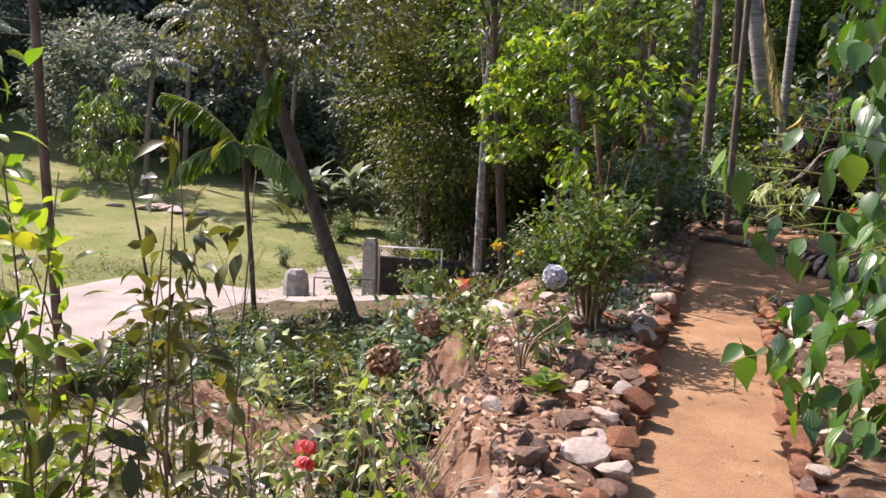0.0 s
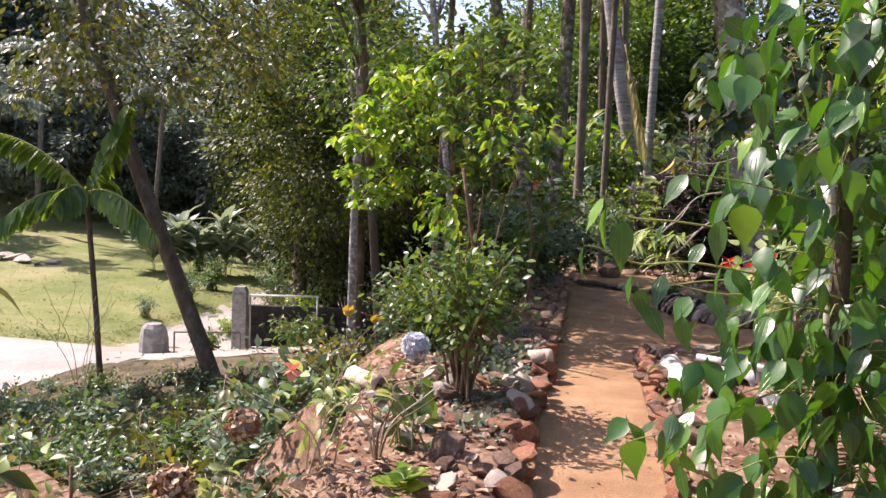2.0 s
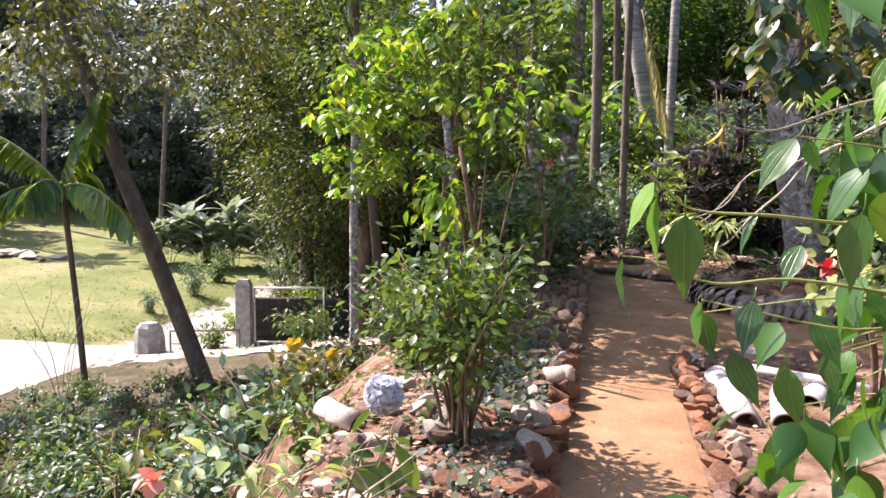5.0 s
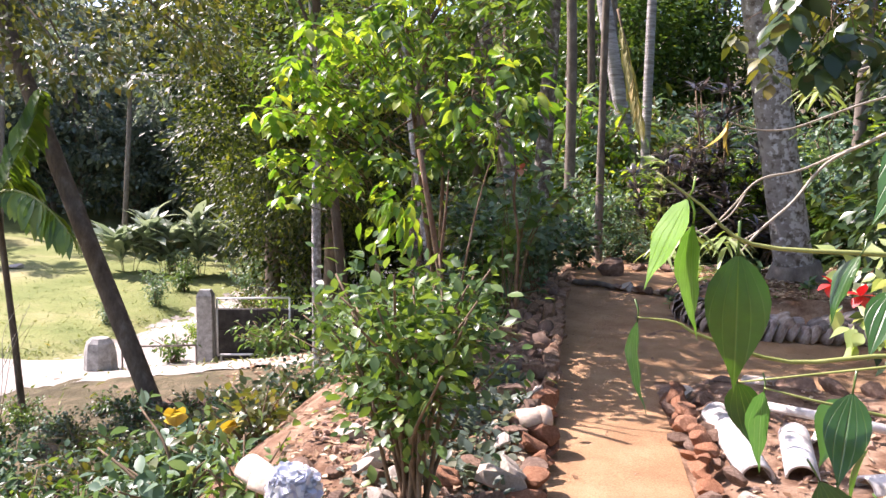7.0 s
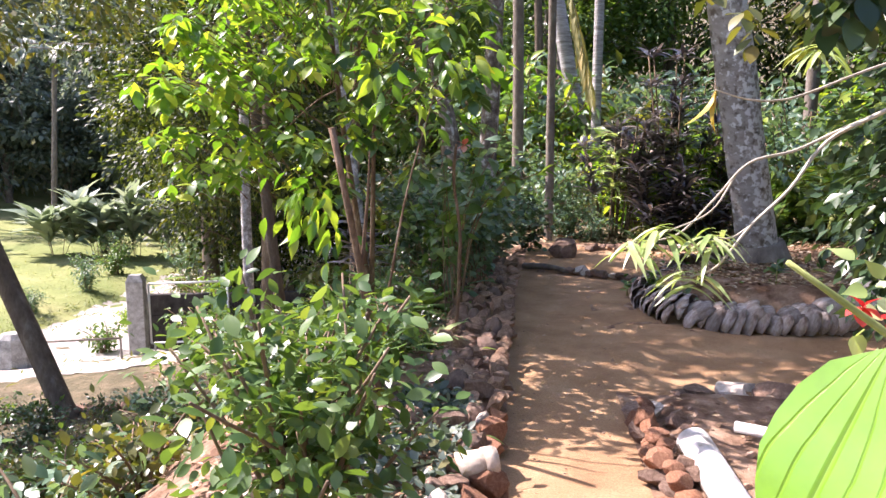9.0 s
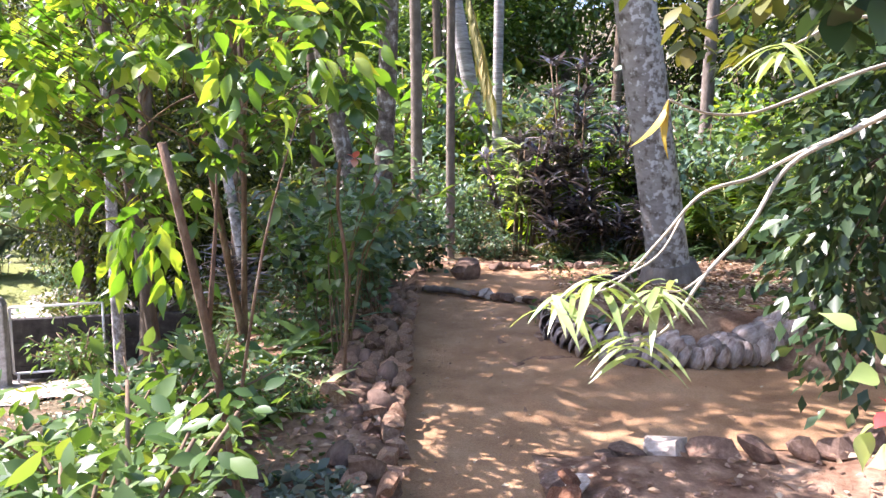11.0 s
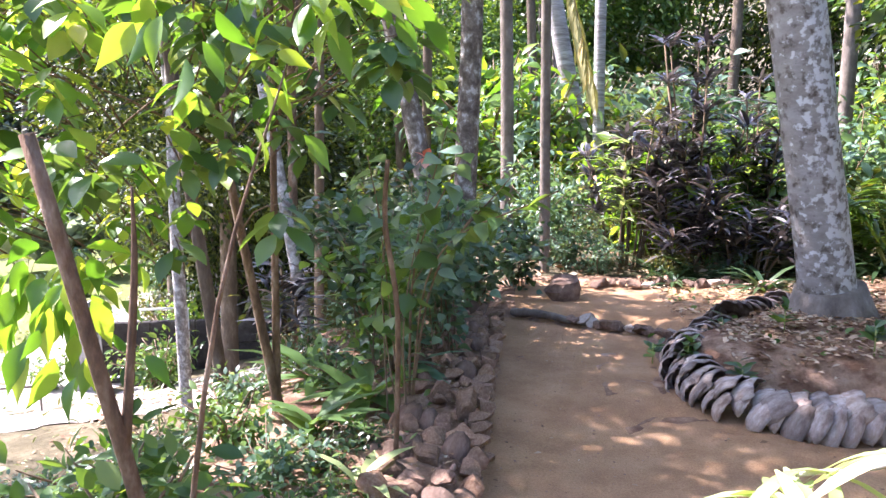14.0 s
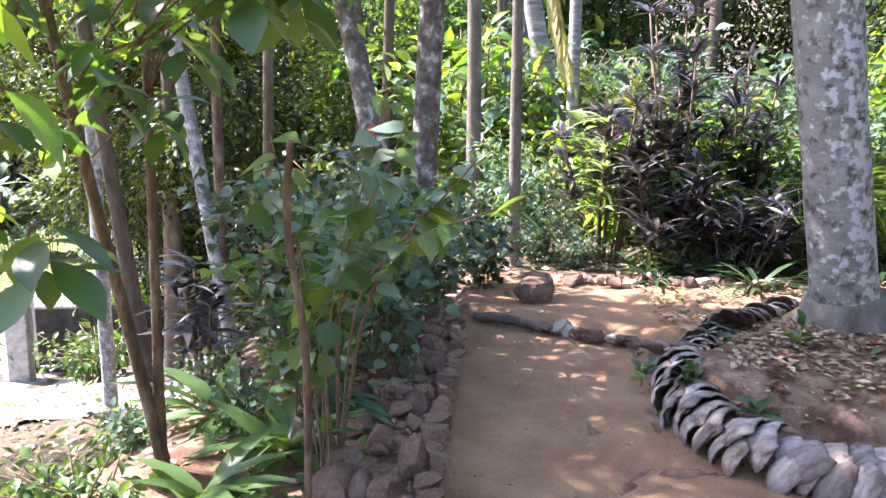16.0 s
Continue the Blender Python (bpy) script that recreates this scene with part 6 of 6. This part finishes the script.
for k in range(9):
    x, y = -27.6 + er.normal(0, 2.2), 33.4 + er.normal(0, 0.7)
    s = er.uniform(0.5, 1.3)
    ob = tagged(new("boulder", PALES[er.integers(4)]), "pale boulder lying on the lawn", "boulder", "boulders on the lawn")
    ob.matrix_basis = pose(x, y, gz(x, y) + s * 0.15, 0, 0, er.uniform(0, 360)) @ Matrix.Diagonal((s * 1.5, s, s * 0.7, 1))


def scatter(name, label, mat, template, spots, size, rng, flat=True, lift=0.012):
    g = Geo()
    k = len(spots)
    pos = [(x, y, gz(x, y) + lift * rng.uniform(0.4, 1.5)) for x, y in spots]
    a = rng.uniform(0, 6.28, k)
    d = np.stack([np.cos(a), np.sin(a), rng.normal(0, 0.12 if flat else 0.8, k)], 1)
    leaves(g, template, pos, d, size * rng.uniform(0.5, 1.4, k), rng, jitter=0.25 if flat else 0.6)
    return tagged(new(name, g.data(name, mat)), label, name.replace("_", " "), kind="stuff")


def region(rng, n, boxes):
    out = []
    for k in range(n):
        x0, x1, y0, y1 = boxes[rng.integers(len(boxes))]
        out.append((rng.uniform(x0, x1), rng.uniform(y0, y1)))
    return out


scatter("dry_leaves", "dry brown fallen leaves on the beds", M["dry_leaf"], LEAF_SIMPLE, region(er, 8500, [(-1.5, -0.12, 2.0, 14), (-1.5, -0.12, 2.0, 9), (0.78, 3.5, 1.0, 9.0), (1.5, 4, 11.4, 15), (1.5, 4, 11.4, 15), (-6, -1.3, 3, 16)]), 0.055, er, True, 0.02)
scatter("dry_leaves", "brown leaf litter covering the raised bed", M["dry_leaf"], LEAF_SIMPLE, [q for q in region(er, 4200, [(1.6, 4.2, 11.3, 13.4), (1.6, 4.2, 12.2, 14.6)]) if q[0] > 1.5 + 0.95 * max(0, q[1] - 12.1)], 0.06, er, True, 0.025)
scatter("dry_leaves", "a few dry leaves on the path", M["dry_leaf"], LEAF_SIMPLE, region(er, 70, [(0.0, 0.68, 2, 13.5), (0.7, 4, 9.4, 10.8)]), 0.04, er, True, 0.012)
scatter("forest_litter", "dry leaf litter under the trees", M["dry_leaf"], LEAF_SIMPLE, region(er, 5000, [(-6, 8, 14.8, 22)]), 0.11, er, True, 0.03)
pebbles = Geo()
base_rock = rock_data(300, M["rubble"])
pv = np.array([v.co[:] for v in base_rock.vertices])
pf = [list(p.vertices) for p in base_rock.polygons]
for x, y in region(er, 3200, [(-1.25, -0.12, 2.5, 9.0), (-1.25, -0.3, 3.5, 7.5), (0.75, 2.2, 3.0, 8.9), (-0.6, -0.1, 9, 13.5)]):
    s = 0.014 + 0.055 * er.random() ** 2.6
    a = er.uniform(0, 6.28)
    c, q = math.cos(a), math.sin(a)
    w = pv * s
    pebbles.add(np.stack([w[:, 0] * c - w[:, 1] * q + x, w[:, 0] * q + w[:, 1] * c + y, w[:, 2] + gz(x, y) + s * 0.12], 1), pf)
for x, y in region(er, 700, [(0.0, 0.68, 3, 13.5), (0.0, 0.68, 8, 13.5), (0.7, 4, 9.4, 10.8)]):
    s = 0.006 + 0.012 * er.random() ** 3
    pebbles.add(pv * s + (x, y, gz(x, y) + 0.006), pf)
tagged(new("rubble", pebbles.data("rubble", M["rubble"], False)), "small broken stones and rubble strewn over the beds", "rubble", kind="stuff")
gr = np.random.default_rng(31)
lawn_spots = [(-15.2 - 12 * gr.random() ** 1.5, gr.uniform(8, 44)) for k in range(16000)]
scatter("lawn_grass", "tufts of sunlit grass on the lawn", M["grass"], LEAF_LONG, lawn_spots, 0.11, gr, False, 0.0)
scatter("grass", "short weeds and grass along the slope and road edge", M["grass"], LEAF_LONG, region(gr, 3500, [(-10.2, -2.5, 4, 20), (-15.8, -14.7, 5, 30)]), 0.16, gr, False, 0.0)
scatter("weeds", "small green weeds in the beds", M["mid_green"], LEAF_OVAL, region(gr, 900, [(-1.4, -0.3, 5, 14), (1.6, 4, 11.4, 14.8), (-0.9, -0.4, 8, 13)]), 0.06, gr, False, 0.01)
scatter("weeds", "pale grey-green weeds covering the stony bed", M["pale_haze_green"], LEAF_OVAL, region(gr, 1500, [(-0.95, -0.18, 5.6, 8.6), (-0.6, -0.18, 6.8, 8.6)]), 0.065, gr, False, 0.03)
# strappy and leafy small plants beside the edging
for x, y, n, ln, mt in ((-0.75, 10.8, 16, 0.42, "mid_green"), (-0.65, 11.4, 14, 0.38, "blue_green"), (-0.95, 10.3, 14, 0.4, "mid_green"), (-1.2, 11.2, 16, 0.45, "mid_green"), (-0.55, 9.7, 12, 0.26, "pale_leaf"), (-0.8, 9.3, 12, 0.25, "pale_leaf")):
    strap_plant("strappy_plant", "clump of broad strappy green leaves by the edging", (x, y, gz(x, y)), gr, n, ln, mt, 1, template=blade([0.03, 0.09, 0.11, 0.08, 0], 1, 0.3, 0.6), group="strappy clumps")
for x, y in ((1.15, 12.25), (1.55, 11.35), (1.85, 10.9), (1.75, 12.6), (2.05, 12.1), (2.4, 11.5), (1.3, 11.75), (2.0, 10.85)):
    e = thing("small_plant", "small green seedling beside the tile border", "plant", (x, y, gz(x, y)), "seedlings")
    g = Geo()
    rosette(g, (0, 0, 0.1), gr, 9, 0.13, LEAF_OVAL, 0.5)
    rosette(g, (0, 0, 0.17), gr, 5, 0.1, LEAF_OVAL, 0.8)
    part("foliage", g, M["mid_green"], e)
    part("stem", Geo().add(*tube([(0, 0, -0.05), (0, 0, 0.17)], [0.006, 0.004], 5)), M["twig_green"], e)
# grass on the far lawn edge and yellow frond
e = thing("dry_frond", "hanging yellow dead palm frond", "palm frond", (0.75, 19.4, 4.9))
a1, a2 = Geo(), Geo()
frond(a1, a2, (0, 0, 0), (0.25, -0.1, -1), 2.4, 0.05, gr, leaflets=30, leaflet=0.6, hang=0.9)
part("midrib", a1, M["twig"], e)
tagged(part("leaflet_fringe", a2, M["dry_frond"], e), kind="stuff")
